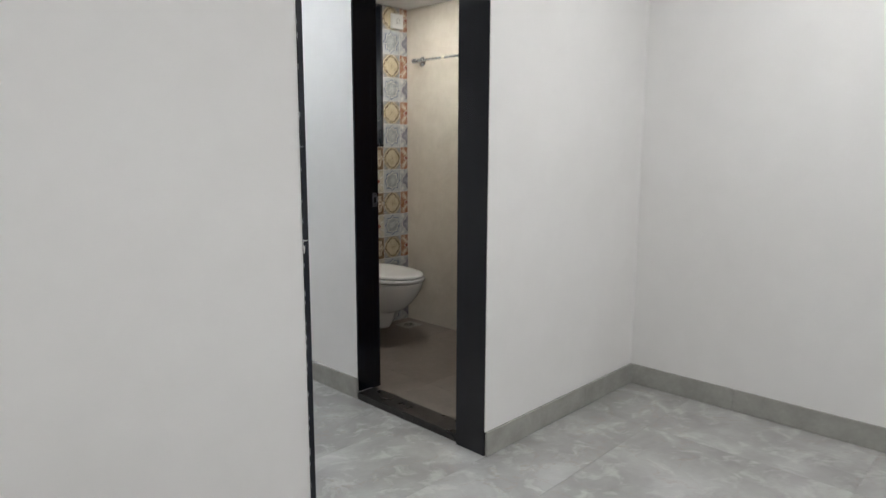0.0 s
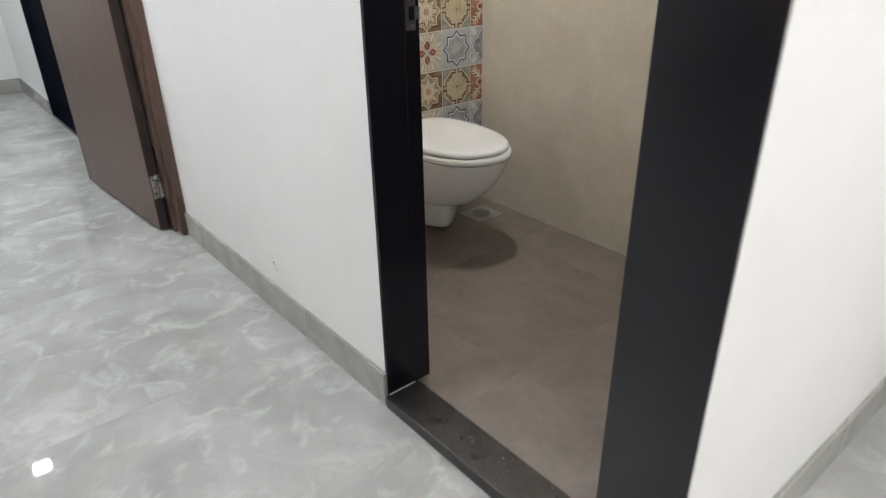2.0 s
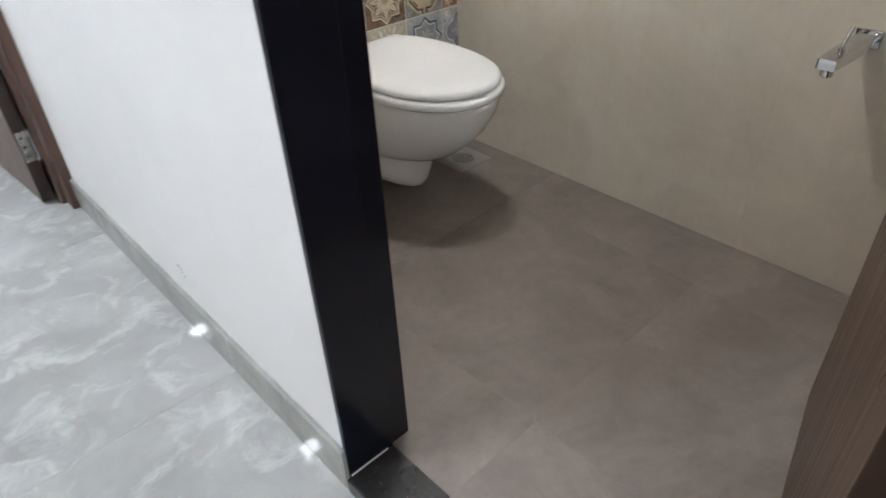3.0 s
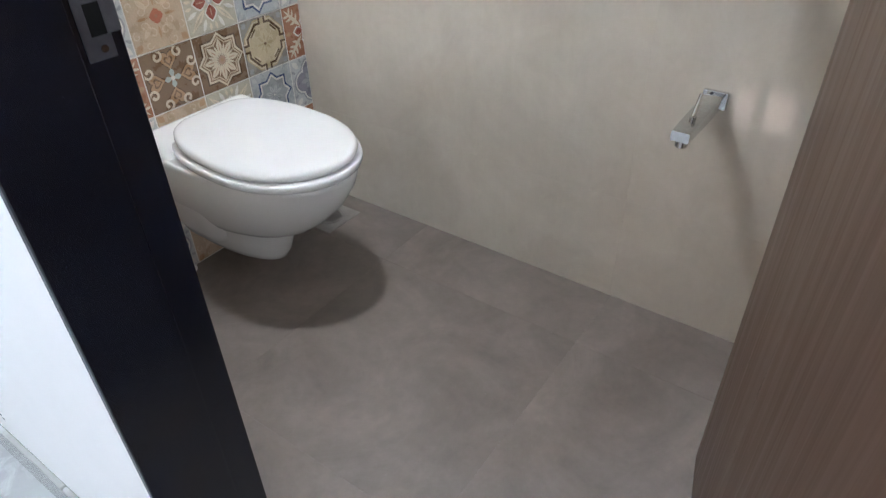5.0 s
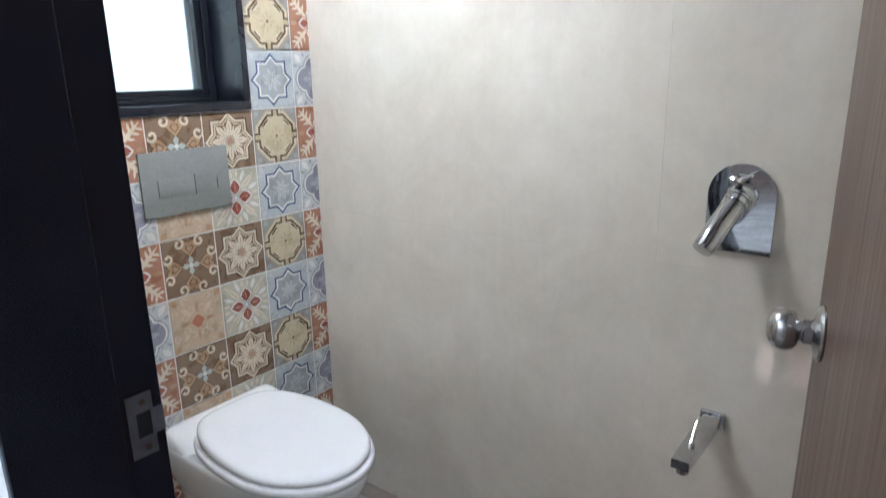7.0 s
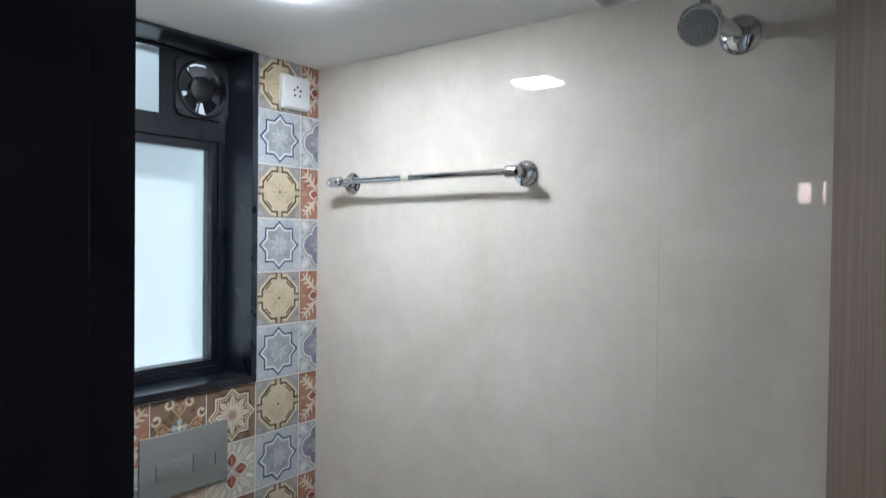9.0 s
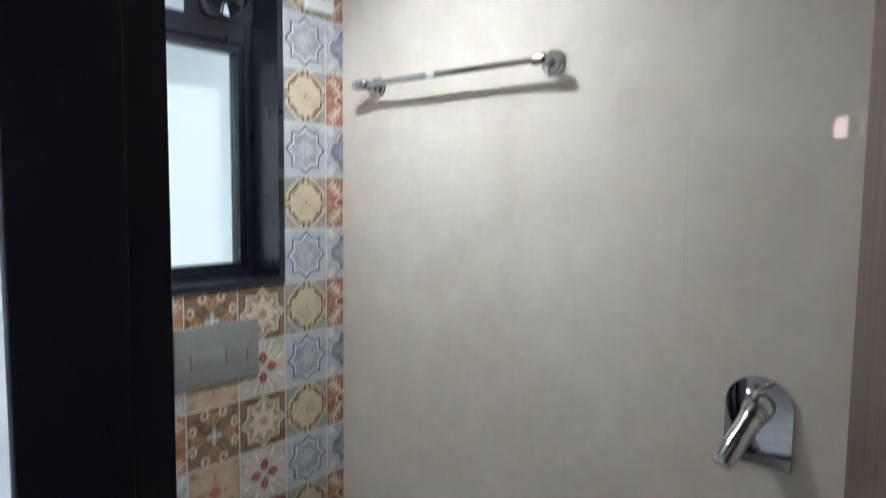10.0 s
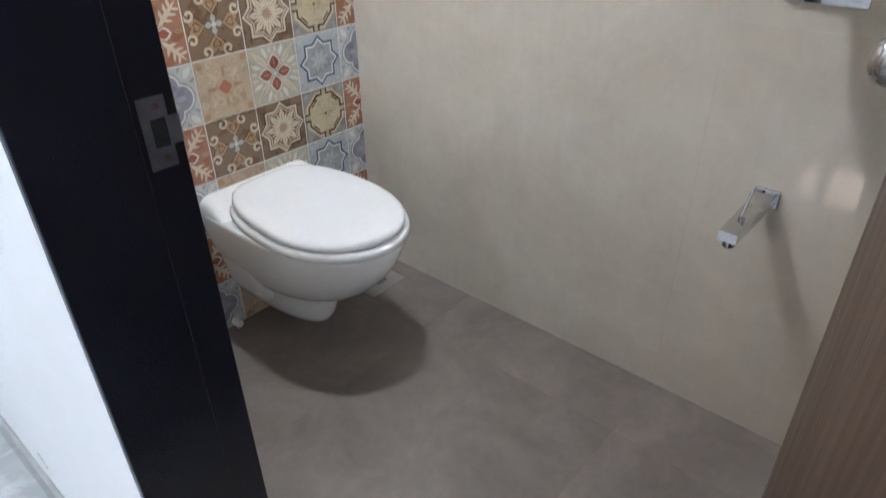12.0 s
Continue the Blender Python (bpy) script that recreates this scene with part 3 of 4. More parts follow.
def toilet():
    t = thing("toilet", "white ceramic wall-hung toilet with closed lid", "toilet", (TX, NORTH - 0.0005, 0))
    outer = [(0.035, 0.190, 0.078, 0.85), (0.052, 0.228, 0.081, 0.85), (0.070, 0.254, 0.092, 0.85), (0.082, 0.268, 0.115, 0.85), (0.097, 0.280, 0.155, 0.84),
             (0.106, 0.288, 0.192, 0.82), (0.111, 0.316, 0.204, 0.78), (0.118, 0.350, 0.214, 0.75), (0.130, 0.392, 0.238, 0.72), (0.145, 0.436, 0.275, 0.69), (0.159, 0.476, 0.318, 0.66),
             (0.170, 0.508, 0.370, 0.62), (0.1735, 0.518, 0.400, 0.62), (0.173, 0.517, 0.410, 0.62), (0.168, 0.510, 0.415, 0.62)]
    part("bowl", loft([d_ring(hw, tip, z, nose) for hw, tip, z, nose in outer]), CERAMIC, t, soft=50)
    mount = [(0.088, 0.120, 0.128), (0.108, 0.145, 0.142), (0.124, 0.165, 0.180), (0.142, 0.195, 0.270), (0.162, 0.235, 0.388)]
    part("mounting_body", loft([d_ring(hw, tip, z, 0.5, power=3.4) for hw, tip, z in mount]), CERAMIC, t, soft=50)
    seat = [(0.960, 0.4170), (0.982, 0.4185), (0.993, 0.424), (0.993, 0.430), (0.984, 0.4362), (0.965, 0.4385)]
    part("seat", loft([egg(k, z) for k, z in seat]), LID_PLASTIC, t, "white plastic toilet seat", soft=50)
    lid = [(0.905, 0.4405), (0.932, 0.4415), (0.945, 0.4445), (0.947, 0.449), (0.941, 0.4540), (0.926, 0.4580), (0.900, 0.4605), (0.85, 0.4625), (0.7, 0.4642), (0.45, 0.4652), (0.2, 0.4655)]
    part("lid", loft([[(x, y, zz + max(0.0, (0.36 + y)) * 0.042 * min(1, (zz - 0.440) / 0.012)) for x, y, zz in egg(k, z)] for k, z in lid]), LID_PLASTIC, t, "white plastic toilet lid", soft=60)
    # Near-black slabs imitate the shade under lid and seat.
    part("shadow_gap", loft([egg(0.900, 0.4375), egg(0.900, 0.4410)]), DARK_GAP, t)
    part("seat_gap", loft([egg(0.940, 0.4140), egg(0.940, 0.4175)]), DARK_GAP, t)
    # ceramic deck at the wall, level with the lid, as broad as the bowl and rounded at its ends
    slices = []
    for x, k in ((-0.1715, 0.0), (-0.1705, 0.30), (-0.167, 0.60), (-0.160, 0.82), (-0.148, 0.95), (-0.12, 1.0), (0.0, 1.0), (0.12, 1.0), (0.148, 0.95), (0.160, 0.82), (0.167, 0.60), (0.1705, 0.30), (0.1715, 0.0)):
        slices.append([(x, -v, 0.395 + (z - 0.395) * (0.25 + 0.75 * k)) for v, z in ((0.0, 0.395), (0.0, 0.449), (0.005, 0.453), (0.016, 0.454), (0.040, 0.450), (0.065, 0.443), (0.085, 0.434), (0.100, 0.424), (0.112, 0.411), (0.120, 0.395))])
    part("rear_deck", loft(slices), CERAMIC, t, soft=60)
    part("flush_pipe_collar", lathe([(0.062, 0), (0.062, 0.012), (0.056, 0.016), (0.0, 0.016)], (0, -1, 0), (0, 0.0, 0.135), 32), WHITE_PLASTIC, t, soft=40)
    return t


toilet()


# ---- flush plate ----
def flush_plate():
    x0, x1, z0, z1 = 2.591, 2.828, 0.992, 1.147
    f = thing("flush_plate", "matt grey dual flush plate above the toilet", "flush plate", (x0, NORTH, z0))
    w, h = x1 - x0, z1 - z0
    part("plate", box(0, w, -0.0075, 0.0, 0, h, 0.002, seg=3), GREY_PLATE, f, soft=40)
    for a, b in ((0.0415, 0.1365), (0.1380, 0.1990)):
        part("button", box(a, b, -0.0080, -0.0070, 0.044, 0.090, 0.0004), GREY_PLATE, f, soft=40)
    for x, z0, z1 in ((0.0405, 0.046, 0.086), (0.13725, 0.042, 0.092), (0.2000, 0.048, 0.078)):
        part("button_gap", box(x - 0.0007, x + 0.0007, -0.0081, -0.0070, z0, z1), DARK_GAP, f)
    return f


flush_plate()


# ---- window: granite reveal, black sashes, frosted panes ----
def window():
    w = thing("window_1", "black aluminium bathroom window with frosted glass, granite reveal", "window", kind="structure")
    d0, d1 = NORTH - 0.006, 3.775
    part("window_sill", box(WIN_X0, WIN_X1, d0, 3.85, WIN_Z0 + 0.001, WIN_Z0 + 0.022, 0.002), SILL_GRANITE, w)
    part("reveal", box(WIN_X1 - 0.018, WIN_X1, d0, 3.85, WIN_Z0 + 0.0225, WIN_Z1 - 0.001, 0.0015), HONED_GRANITE, w)
    part("reveal", box(WIN_X0, WIN_X0 + 0.018, d0, 3.85, WIN_Z0 + 0.0225, WIN_Z1 - 0.001, 0.0015), HONED_GRANITE, w)
    part("reveal_head", box(WIN_X0 + 0.0185, WIN_X1 - 0.0185, d0, 3.85, WIN_Z1 - 0.009, WIN_Z1 - 0.001, 0.0015), HONED_GRANITE, w)
    xa, xb, za, zb = WIN_X0 + 0.0185, WIN_X1 - 0.0185, WIN_Z0 + 0.0225, WIN_Z1 - 0.0095
    fr = bmesh.new()
    for b in ((xa, xa + 0.03, za, zb), (xb - 0.02, xb, za, zb), (xa + 0.03, xb - 0.02, za, za + 0.014), (xa + 0.03, xb - 0.02, zb - 0.008, zb), (xa + 0.03, xb - 0.02, 1.888, 1.944)):
        box(b[0], b[1], d1 - 0.008, 3.835, b[2], b[3], 0.0015, bm=fr, seg=1)
    part("window_frame", fr, BLACK_ALU, w)
    # lower opening sash
    sa, sb, sc, sd = xa + 0.031, xb - 0.021, za + 0.015, 1.887
    sash = part("sash", box(sa, sa + 0.02, d1, 3.82, sc, sd, 0.0012, seg=1), BLACK_ALU, w)
    for b in ((sb - 0.0165, sb, sc, sd), (sa + 0.02, sb - 0.0165, sc, sc + 0.017), (sa + 0.02, sb - 0.0165, sd - 0.022, sd)):
        part("sash_rail", box(b[0], b[1], d1, 3.82, b[2], b[3], 0.0012, seg=1), BLACK_ALU, sash)
    pane = part("pane", box(sa + 0.019, sb - 0.0155, 3.796, 3.801, sc + 0.016, sd - 0.021), FROSTED, sash, "white frosted glass pane")
    pane.visible_shadow = False
    part("handle", box(sa + 0.006, sa + 0.016, d1 - 0.022, d1 - 0.001, 1.53, 1.65, 0.003), BLACK_ALU, sash)
    # fan light: a slim pane beside the fan board
    m = 2.703
    p2 = part("pane", box(xa + 0.031, m - 0.0005, 3.768, 3.773, 1.9445, zb - 0.009), FROSTED, w, "white frosted glass pane")
    p2.visible_shadow = False
    # fan board with a round hole
    bm = bmesh.new()
    fx, fz, r = 2.820, 2.0235, 0.072
    outline = []
    for i in range(96):
        a = 2 * math.pi * i / 96
        c, s = math.cos(a), math.sin(a)
        k = 1 / max(abs(c) / 0.13, abs(s) / 0.09)
        outline.append(((fx + (r - 0.001) * c, fz + (r - 0.001) * s), (min(max(fx + k * c, m), xb - 0.0), min(max(fz + k * s, 1.937), zb - 0.0085))))
    ring = [[bm.verts.new((p[0], y, p[1])) for p in col] for y, col in ((3.7655, [o[1] for o in outline]), (3.7655, [o[0] for o in outline]), (3.775, [o[0] for o in outline]))]
    for a, b in zip(ring, ring[1:]):
        for i in range(96):
            j = (i + 1) % 96
            bm.faces.new((a[i], a[j], b[j], b[i]))
    part("fan_board", bm, BLACK_ALU, w)
    part("fan_board_edge", box(m + 0.0005, m + 0.012, 3.7665, 3.776, 1.945, zb - 0.0095), BLACK_ALU, w)
    return w, fx, fz, r


WINDOW, FX, FZ, FR = window()


def exhaust_fan():
    f = thing("exhaust_fan", "black round exhaust fan set in the window's top light", "exhaust fan", (FX, 3.757, FZ))
    n = 40
    rings = []
    for rr, y in ((FR + 0.006, 0.004), (FR + 0.006, -0.004), (FR + 0.002, -0.010), (FR - 0.003, -0.010), (FR - 0.004, 0.009), (FR + 0.002, 0.009)):
        rings.append([(rr * math.cos(2 * math.pi * i / n), y, rr * math.sin(2 * math.pi * i / n)) for i in range(n)])
    part("duct_ring", loft(rings, cap=False), BLACK_PLASTIC, f, soft=40)
    # square housing round the ring, with cut corners
    bm = bmesh.new()
    rows = []
    for y in (0.009, -0.0035):
        inner = [bm.verts.new(((FR + 0.001) * math.cos(2 * math.pi * i / n), y, (FR + 0.001) * math.sin(2 * math.pi * i / n))) for i in range(n)]
        outer = []
        for i in range(n):
            c, s = math.cos(2 * math.pi * i / n), math.sin(2 * math.pi * i / n)
            k = min(0.0785 / max(abs(c), abs(s), 1e-6), 0.102)
            outer.append(bm.verts.new((k * c, y, k * s)))
        rows.append((inner, outer))
    (bi, bo), (fi, fo) = rows
    for i in range(n):
        j = (i + 1) % n
        bm.faces.new((fi[i], fi[j], fo[j], fo[i]))
        bm.faces.new((fo[i], fo[j], bo[j], bo[i]))
        bm.faces.new((bi[j], bi[i], bo[i], bo[j]))
    part("housing", bm, BLACK_PLASTIC, f)
    part("motor", lathe([(0.0, -0.004), (0.028, -0.004), (0.034, 0.0), (0.035, 0.006), (0.035, 0.022), (0.0, 0.022)], (0, 1, 0), (0, 0, 0), 28), BLACK_PLASTIC, f, soft=40)
    for k in range(5):
        a = 2 * math.pi * k / 5 + 0.32
        bm = bmesh.new()
        pts = []
        for rr, w0, tilt in ((0.033, 0.56, 0.008), (0.052, 0.50, 0.009), (0.0645, 0.47, 0.009)):
            pts.append([(rr * math.cos(a + s * w0), 0.012 + s * tilt, rr * math.sin(a + s * w0)) for s in (-1, -0.4, 0.3, 1)])
        front = [[bm.verts.new(p) for p in row] for row in pts]
        back = [[bm.verts.new((p[0], p[1] + 0.002, p[2])) for p in row] for row in pts]
        for grid in (front, back):
            for i in range(2):
                for j in range(3):
                    bm.faces.new((grid[i][j], grid[i][j + 1], grid[i + 1][j + 1], grid[i + 1][j]))
        part("blade", bm, BLACK_PLASTIC, f)
    for k in range(3):
        a = 2 * math.pi * k / 3 + 0.3
        c, s = math.cos(a), math.sin(a)
        part("strut", tube((0.02 * c, 0.002, 0.02 * s), ((FR - 0.002) * c, 0.002, (FR - 0.002) * s), 0.003, seg=8), BLACK_PLASTIC, f)
    for sx in (-1, 1):
        for sz in (-1, 1):
            part("screw", lathe([(0.0035, 0), (0.0028, 0.002), (0.0, 0.0025)], (0, -1, 0), (sx * 0.066, -0.0035, sz * 0.066), 10), STEEL, f)
    return f


exhaust_fan()
backdrop = tagged(part("backdrop", box(2.13, 3.95, 3.95, 3.97, 0.6, 2.75), OUTSIDE), "pale hazy daylight outside the window", "backdrop", kind="structure")


# ---- wall fittings of the bathroom ----
def socket_box():
    x0, x1, z0, z1 = 2.990, 3.090, 1.992, 2.087
    s = thing("power_socket", "white plastic surface socket near the ceiling", "socket", ((x0 + x1) / 2, NORTH, (z0 + z1) / 2))
    w, h = x1 - x0, z1 - z0
    part("box", box(-w / 2, w / 2, -0.014, 0, -h / 2, h / 2, 0.003, seg=3), WHITE_PLASTIC, s, soft=40)
    part("cover", box(-w / 2 + 0.003, w / 2 - 0.003, -0.020, -0.0135, -h / 2 + 0.003, h / 2 - 0.003, 0.004, seg=3), WHITE_PLASTIC, s, soft=40)
    for x, z in ((0, 0.015), (-0.011, 0.006), (0.011, 0.006), (-0.009, -0.009), (0.009, -0.009)):
        part("pin_hole", lathe([(0.0032, 0), (0.0032, 0.0006), (0.0, 0.0007)], (0, -1, 0), (x, -0.020, z), 14), DARK_GAP, s)
    return s


socket_box()


def towel_bar():
    y0, y1, z, off = 3.501, 2.934, 1.782, 0.062
    t = thing("towel_bar", "chrome towel bar on round wall flanges with a bit of tape", "towel bar", (EAST, 0, z))
    part("bar", tube((-off, y0 + 0.014, 0), (-off, y1 - 0.012, 0), 0.0075, seg=20), CHROME, t, soft=40)
    for y in (y0, y1):
        p = part("flange", lathe([(0.030, 0), (0.031, 0.003), (0.029, 0.006), (0.024, 0.008), (0.022, 0.011), (0.015, 0.013), (0.011, 0.016), (0.011, 0.05), (0.0, 0.05)], (-1, 0, 0), (0, y, 0), 36), CHROME, t, soft=30)
        part("holder", lathe([(0.0, -0.02), (0.010, -0.02), (0.0145, -0.014), (0.0145, 0.014), (0.010, 0.02), (0.0, 0.02)], (0, 1, 0), (-off, y, 0), 28), CHROME, p, soft=30)
        part("collar", lathe([(0.009, 0.0), (0.013, 0.003), (0.013, 0.007), (0.009, 0.010)], (-1, 0, 0), (-0.028, y, 0), 28), CHROME, p, soft=30)
    part("finial", lathe([(0.006, 0), (0.012, 0.004), (0.0135, 0.012), (0.010, 0.019), (0.0, 0.022)], (0, 1, 0), (-off, y0 + 0.013, 0), 28), CHROME, t, soft=30)
    part("tape", tube((-off, 3.262, 0), (-off, 3.236, 0), 0.0088, seg=16, bevel=0.001), TAPE, t, "small piece of yellowed tape", soft=40)
    return t


towel_bar()


def shower():
    s = thing("shower_head", "chrome wall shower head on a short ball-jointed arm", "shower head", (EAST, 2.475, 2.019))
    part("flange", lathe([(0.037, 0), (0.038, 0.003), (0.035, 0.008), (0.028, 0.012), (0.017, 0.016), (0.0, 0.017)], (-1, 0, 0), (0, 0, 0), 40), CHROME, s, soft=30)
    a, b = (-0.010, 0, 0), (-0.085, 0.026, 0.014)
    part("arm", tube(a, b, 0.0125, seg=24), CHROME, s, soft=40)
    part("ball_joint", lathe([(0.0, -0.022), (0.013, -0.018), (0.020, -0.008), (0.0215, 0.0), (0.019, 0.010), (0.012, 0.018), (0.0, 0.021)], (-1, 0, -0.2), (-0.096, 0.030, 0.014), 30), CHROME, s, soft=30)
    ax = Vector((-0.80, -0.05, -0.50)).normalized()
    c = Vector((-0.108, 0.036, 0.008))
    head = part("head", lathe([(0.014, 0.0), (0.018, 0.006), (0.026, 0.016), (0.034, 0.028), (0.037, 0.036), (0.037, 0.046), (0.034, 0.050), (0.0, 0.050)], ax, c, 48), CHROME, s, soft=30)
    part("tilt_knob", lathe([(0.0, 0.0), (0.009, 0.0), (0.0105, 0.004), (0.0105, 0.016), (0.008, 0.019), (0.0, 0.020)], (0.15, 0.0, 1.0), (-0.110, 0.034, 0.026), 24), CHROME, s, soft=30)
    part("spray_face", lathe([(0.0325, 0.0498), (0.0325, 0.0512), (0.031, 0.0525), (0.012, 0.0528), (0.0, 0.0535)], ax, c, 48), GREY_PLATE, head, "grey plastic spray face", soft=40)
    q = Vector((0, 0, 1)).rotation_difference(ax)
    for ring, cnt in ((0.009, 8), (0.016, 14), (0.0225, 20), (0.0285, 26)):
        bm = bmesh.new()
        for i in range(cnt):
            t = 2 * math.pi * i / cnt
            lathe([(0.0012, 0), (0.0009, 0.0012), (0.0, 0.0013)], ax, c + q @ Vector((ring * math.cos(t), ring * math.sin(t), 0.0526)), 6, bm)
        part("nozzle_ring", bm, BLACK_PLASTIC, head)
    return s


shower()


def mixer():
    m = thing("wall_mixer", "chrome wall mixer with arched backplate, lever and diverter", "mixer tap", (EAST, 2.467, 1.058))
    hw, zb, zt = 0.061, -0.086, 0.086
    pts = [(-hw, zb), (hw, zb)] + [(hw * math.cos(a), zt - hw + hw * math.sin(a)) for a in (math.pi * i / 24 for i in range(25))]
    part("backplate", prism(pts, 0.007, pose(-0.007, 0, 0, 0, 0, -90), 0.0015), CHROME, m, soft=30)
    part("base_ring", lathe([(0.028, 0.0), (0.028, 0.006), (0.025, 0.010), (0.027, 0.014), (0.024, 0.020), (0.0255, 0.024), (0.022, 0.030), (0.0, 0.030)], (-1, 0, 0), (-0.0065, 0, 0.022), 36), CHROME, m, soft=30)
    d = Vector((-0.66, 0.30, -0.72)).normalized()
    a = Vector((-0.034, 0, 0.021))
    part("lever_body", lathe([(0.012, -0.014), (0.020, -0.012), (0.0235, -0.008), (0.0235, -0.004), (0.0200, -0.002), (0.0200, 0.001), (0.0235, 0.003), (0.0235, 0.008), (0.0200, 0.010), (0.0200, 0.013), (0.0225, 0.015), (0.0215, 0.03), (0.0215, 0.07), (0.020, 0.112), (0.0185, 0.118), (0.0, 0.118)], d, a, 36), CHROME, m, soft=30)
    part("diverter_stem", tube((-0.006, 0.004, 0.052), (-0.032, 0.004, 0.054), 0.008, seg=20, bevel=0.001), CHROME, m, soft=30)
    part("diverter_knob", lathe([(0.0, -0.013), (0.006, -0.012), (0.0085, -0.006), (0.0065, 0.0), (0.0085, 0.006), (0.006, 0.012), (0.0, 0.013)], (0, 1, 0.35), (-0.034, 0.004, 0.056), 20), CHROME, m, soft=30)
    part("diverter_pin", tube((-0.034, -0.006, 0.060), (-0.040, -0.022, 0.070), 0.0035, 0.003, 12), CHROME, m, soft=40)
    return m


mixer()


def bath_spout():
    s = thing("bath_spout", "chrome flat rectangular spout with a small lever", "spout", (EAST, 2.478, 0.609))
    part("wall_plate", box(-0.009, 0.0, -0.025, 0.025, -0.017, 0.019, 0.002), CHROME, s)
    rings = []
    for x, hw, z0, z1 in ((-0.008, 0.0175, -0.014, 0.014), (-0.09, 0.0172, -0.012, 0.014), (-0.17, 0.0168, -0.008, 0.0135), (-0.212, 0.0165, -0.006, 0.013)):
        rings.append([(x, -hw, z0), (x, hw, z0), (x, hw, z1), (x, -hw, z1)])
    bm = loft(rings)
    bmesh.ops.bevel(bm, geom=[e for e in bm.edges if abs((e.verts[0].co - e.verts[1].co).x) > 0.01], offset=0.002, segments=2, profile=0.5, affect="EDGES")
    part("body", bm, CHROME, s, soft=30)
    part("aerator", lathe([(0.0115, 0), (0.0115, 0.014), (0.0095, 0.016), (0.0, 0.016)], (0, 0, -1), (-0.192, 0, -0.007), 24), CHROME, s, soft=30)
    part("lever_pivot", lathe([(0.006, 0), (0.006, 0.008), (0.0, 0.009)], (0, 0, 1), (-0.148, 0, 0.012), 16), CHROME, s, soft=30)
    part("lever", tube((-0.150, 0.001, 0.0145), (-0.108, 0.003, 0.047), 0.0048, 0.0042, 14, bevel=0.001), CHROME, s, soft=40)
    return s


bath_spout()


def floor_drain():
    d = thing("floor_drain", "square steel floor drain with a round perforated grate", "floor drain", (3.005, 3.505, BATH_Z))
    part("plate", box(-0.070, 0.070, -0.066, 0.066, -0.001, 0.0022, 0.0008), DRAIN_STEEL, d)
    part("grate_ring", lathe([(0.046, 0.002), (0.047, 0.0042), (0.043, 0.0046), (0.042, 0.0036), (0.0, 0.0036)], (0, 0, 1), (0, 0, 0), 40), DRAIN_STEEL, d, soft=40)
    for i in range(-4, 5):
        bm, any_hole = bmesh.new(), False
        for j in range(-4, 5):
            x, y = i * 0.0088 + (j % 2) * 0.0044, j * 0.0082
            if x * x + y * y < 0.038 ** 2:
                lathe([(0.0031, 0), (0.0031, 0.0004), (0.0, 0.0005)], (0, 0, 1), (x, y, 0.0036), 8, bm)
                any_hole = True
        if any_hole:
            part("slot_row", bm, DARK_GAP, d)
        else:
            bm.free()
    return d


floor_drain()
part_stub = thing("pipe_stub", "small white pipe stub at the foot of the tiled wall", "pipe", (2.585, NORTH, BATH_Z + 0.012))
part("stub", lathe([(0.011, 0), (0.011, 0.028), (0.0085, 0.030), (0.0085, 0.022), (0.0, 0.022)], (0, -1, 0), (0, 0.001, 0), 24), WHITE_PLASTIC, part_stub, soft=40)


# ---- ceiling lamps: square panels with proud diffusers ----
def panel_lamp(size, lamp, label, group="", proud=0.008):
    p = thing("ceiling_light", label, "ceiling light", group=group)
    h, r = size / 2, 0.005
    fr = bmesh.new()
    for b in ((-h, h, -h, -h + r), (-h, h, h - r, h), (-h, -h + r, -h + r, h - r), (h - r, h, -h + r, h - r)):
        box(b[0], b[1], b[2], b[3], -0.0028, -0.0005, 0.001, bm=fr, seg=1)
    part("frame", fr, WHITE_PLASTIC, p)
    part("diffuser", box(-h + r, h - r, -h + r, h - r, -proud, -0.001), lamp, p, "glowing white diffuser")
    return p


# Proud glowing sides stand in for the bloom round this lamp.
panel_lamp(0.124, BATH_LAMP, "square white LED panel in the bathroom ceiling", proud=0.009).matrix_basis = pose(2.648, 3.183, SOFFIT)
first = panel_lamp(0.11, HALL_LAMP, "small square LED panel in the corridor ceiling", "corridor ceiling lights")
# This nearest panel is unseen, added to brighten the white corridor wall.
first.matrix_basis = pose(1.21, 3.14, CEIL)
for y in (4.73, 6.31):
    copy_thing(first, pose(1.21, y, CEIL))
# Unseen bedroom panels, added and spread to brighten its walls and floor.
second = panel_lamp(0.15, ROOM_FILL, "unseen square LED panel added to light the bedroom", "bedroom ceiling lights")
second.matrix_basis = pose(2.3, 0.95, CEIL)
for x, y in ((0.4, 0.5), (-1.5, -0.2), (2.2, -1.2), (0.2, -1.4)):
    copy_thing(second, pose(x, y, CEIL))


# ---- corridor: brown door, slightly ajar ----
hall = thing("door_frame", "dark brown wooden frame of the corridor door", "door frame", kind="structure")
Y0, Y1 = 4.21, 5.28
def brown_post(y, s):
    """Stepped frame section: a face lip, then a rebate towards the leaf (s: direction into the opening)."""
    a, b = sorted((y, y + s * 0.062))
    part("post", box(DOOR_X - 0.030, IN_X + 0.005, a, b, 0.0, 2.12, 0.004), HALL_WOOD, hall, soft=40)
    c, d = sorted((y + s * 0.0625, y + s * 0.100))
    part("post_rebate", box(DOOR_X - 0.044, IN_X + 0.005, c, d, 0.0, 2.06, 0.004), HALL_WOOD, hall, soft=40)
brown_post(Y0, 1)
brown_post(Y1, -1)
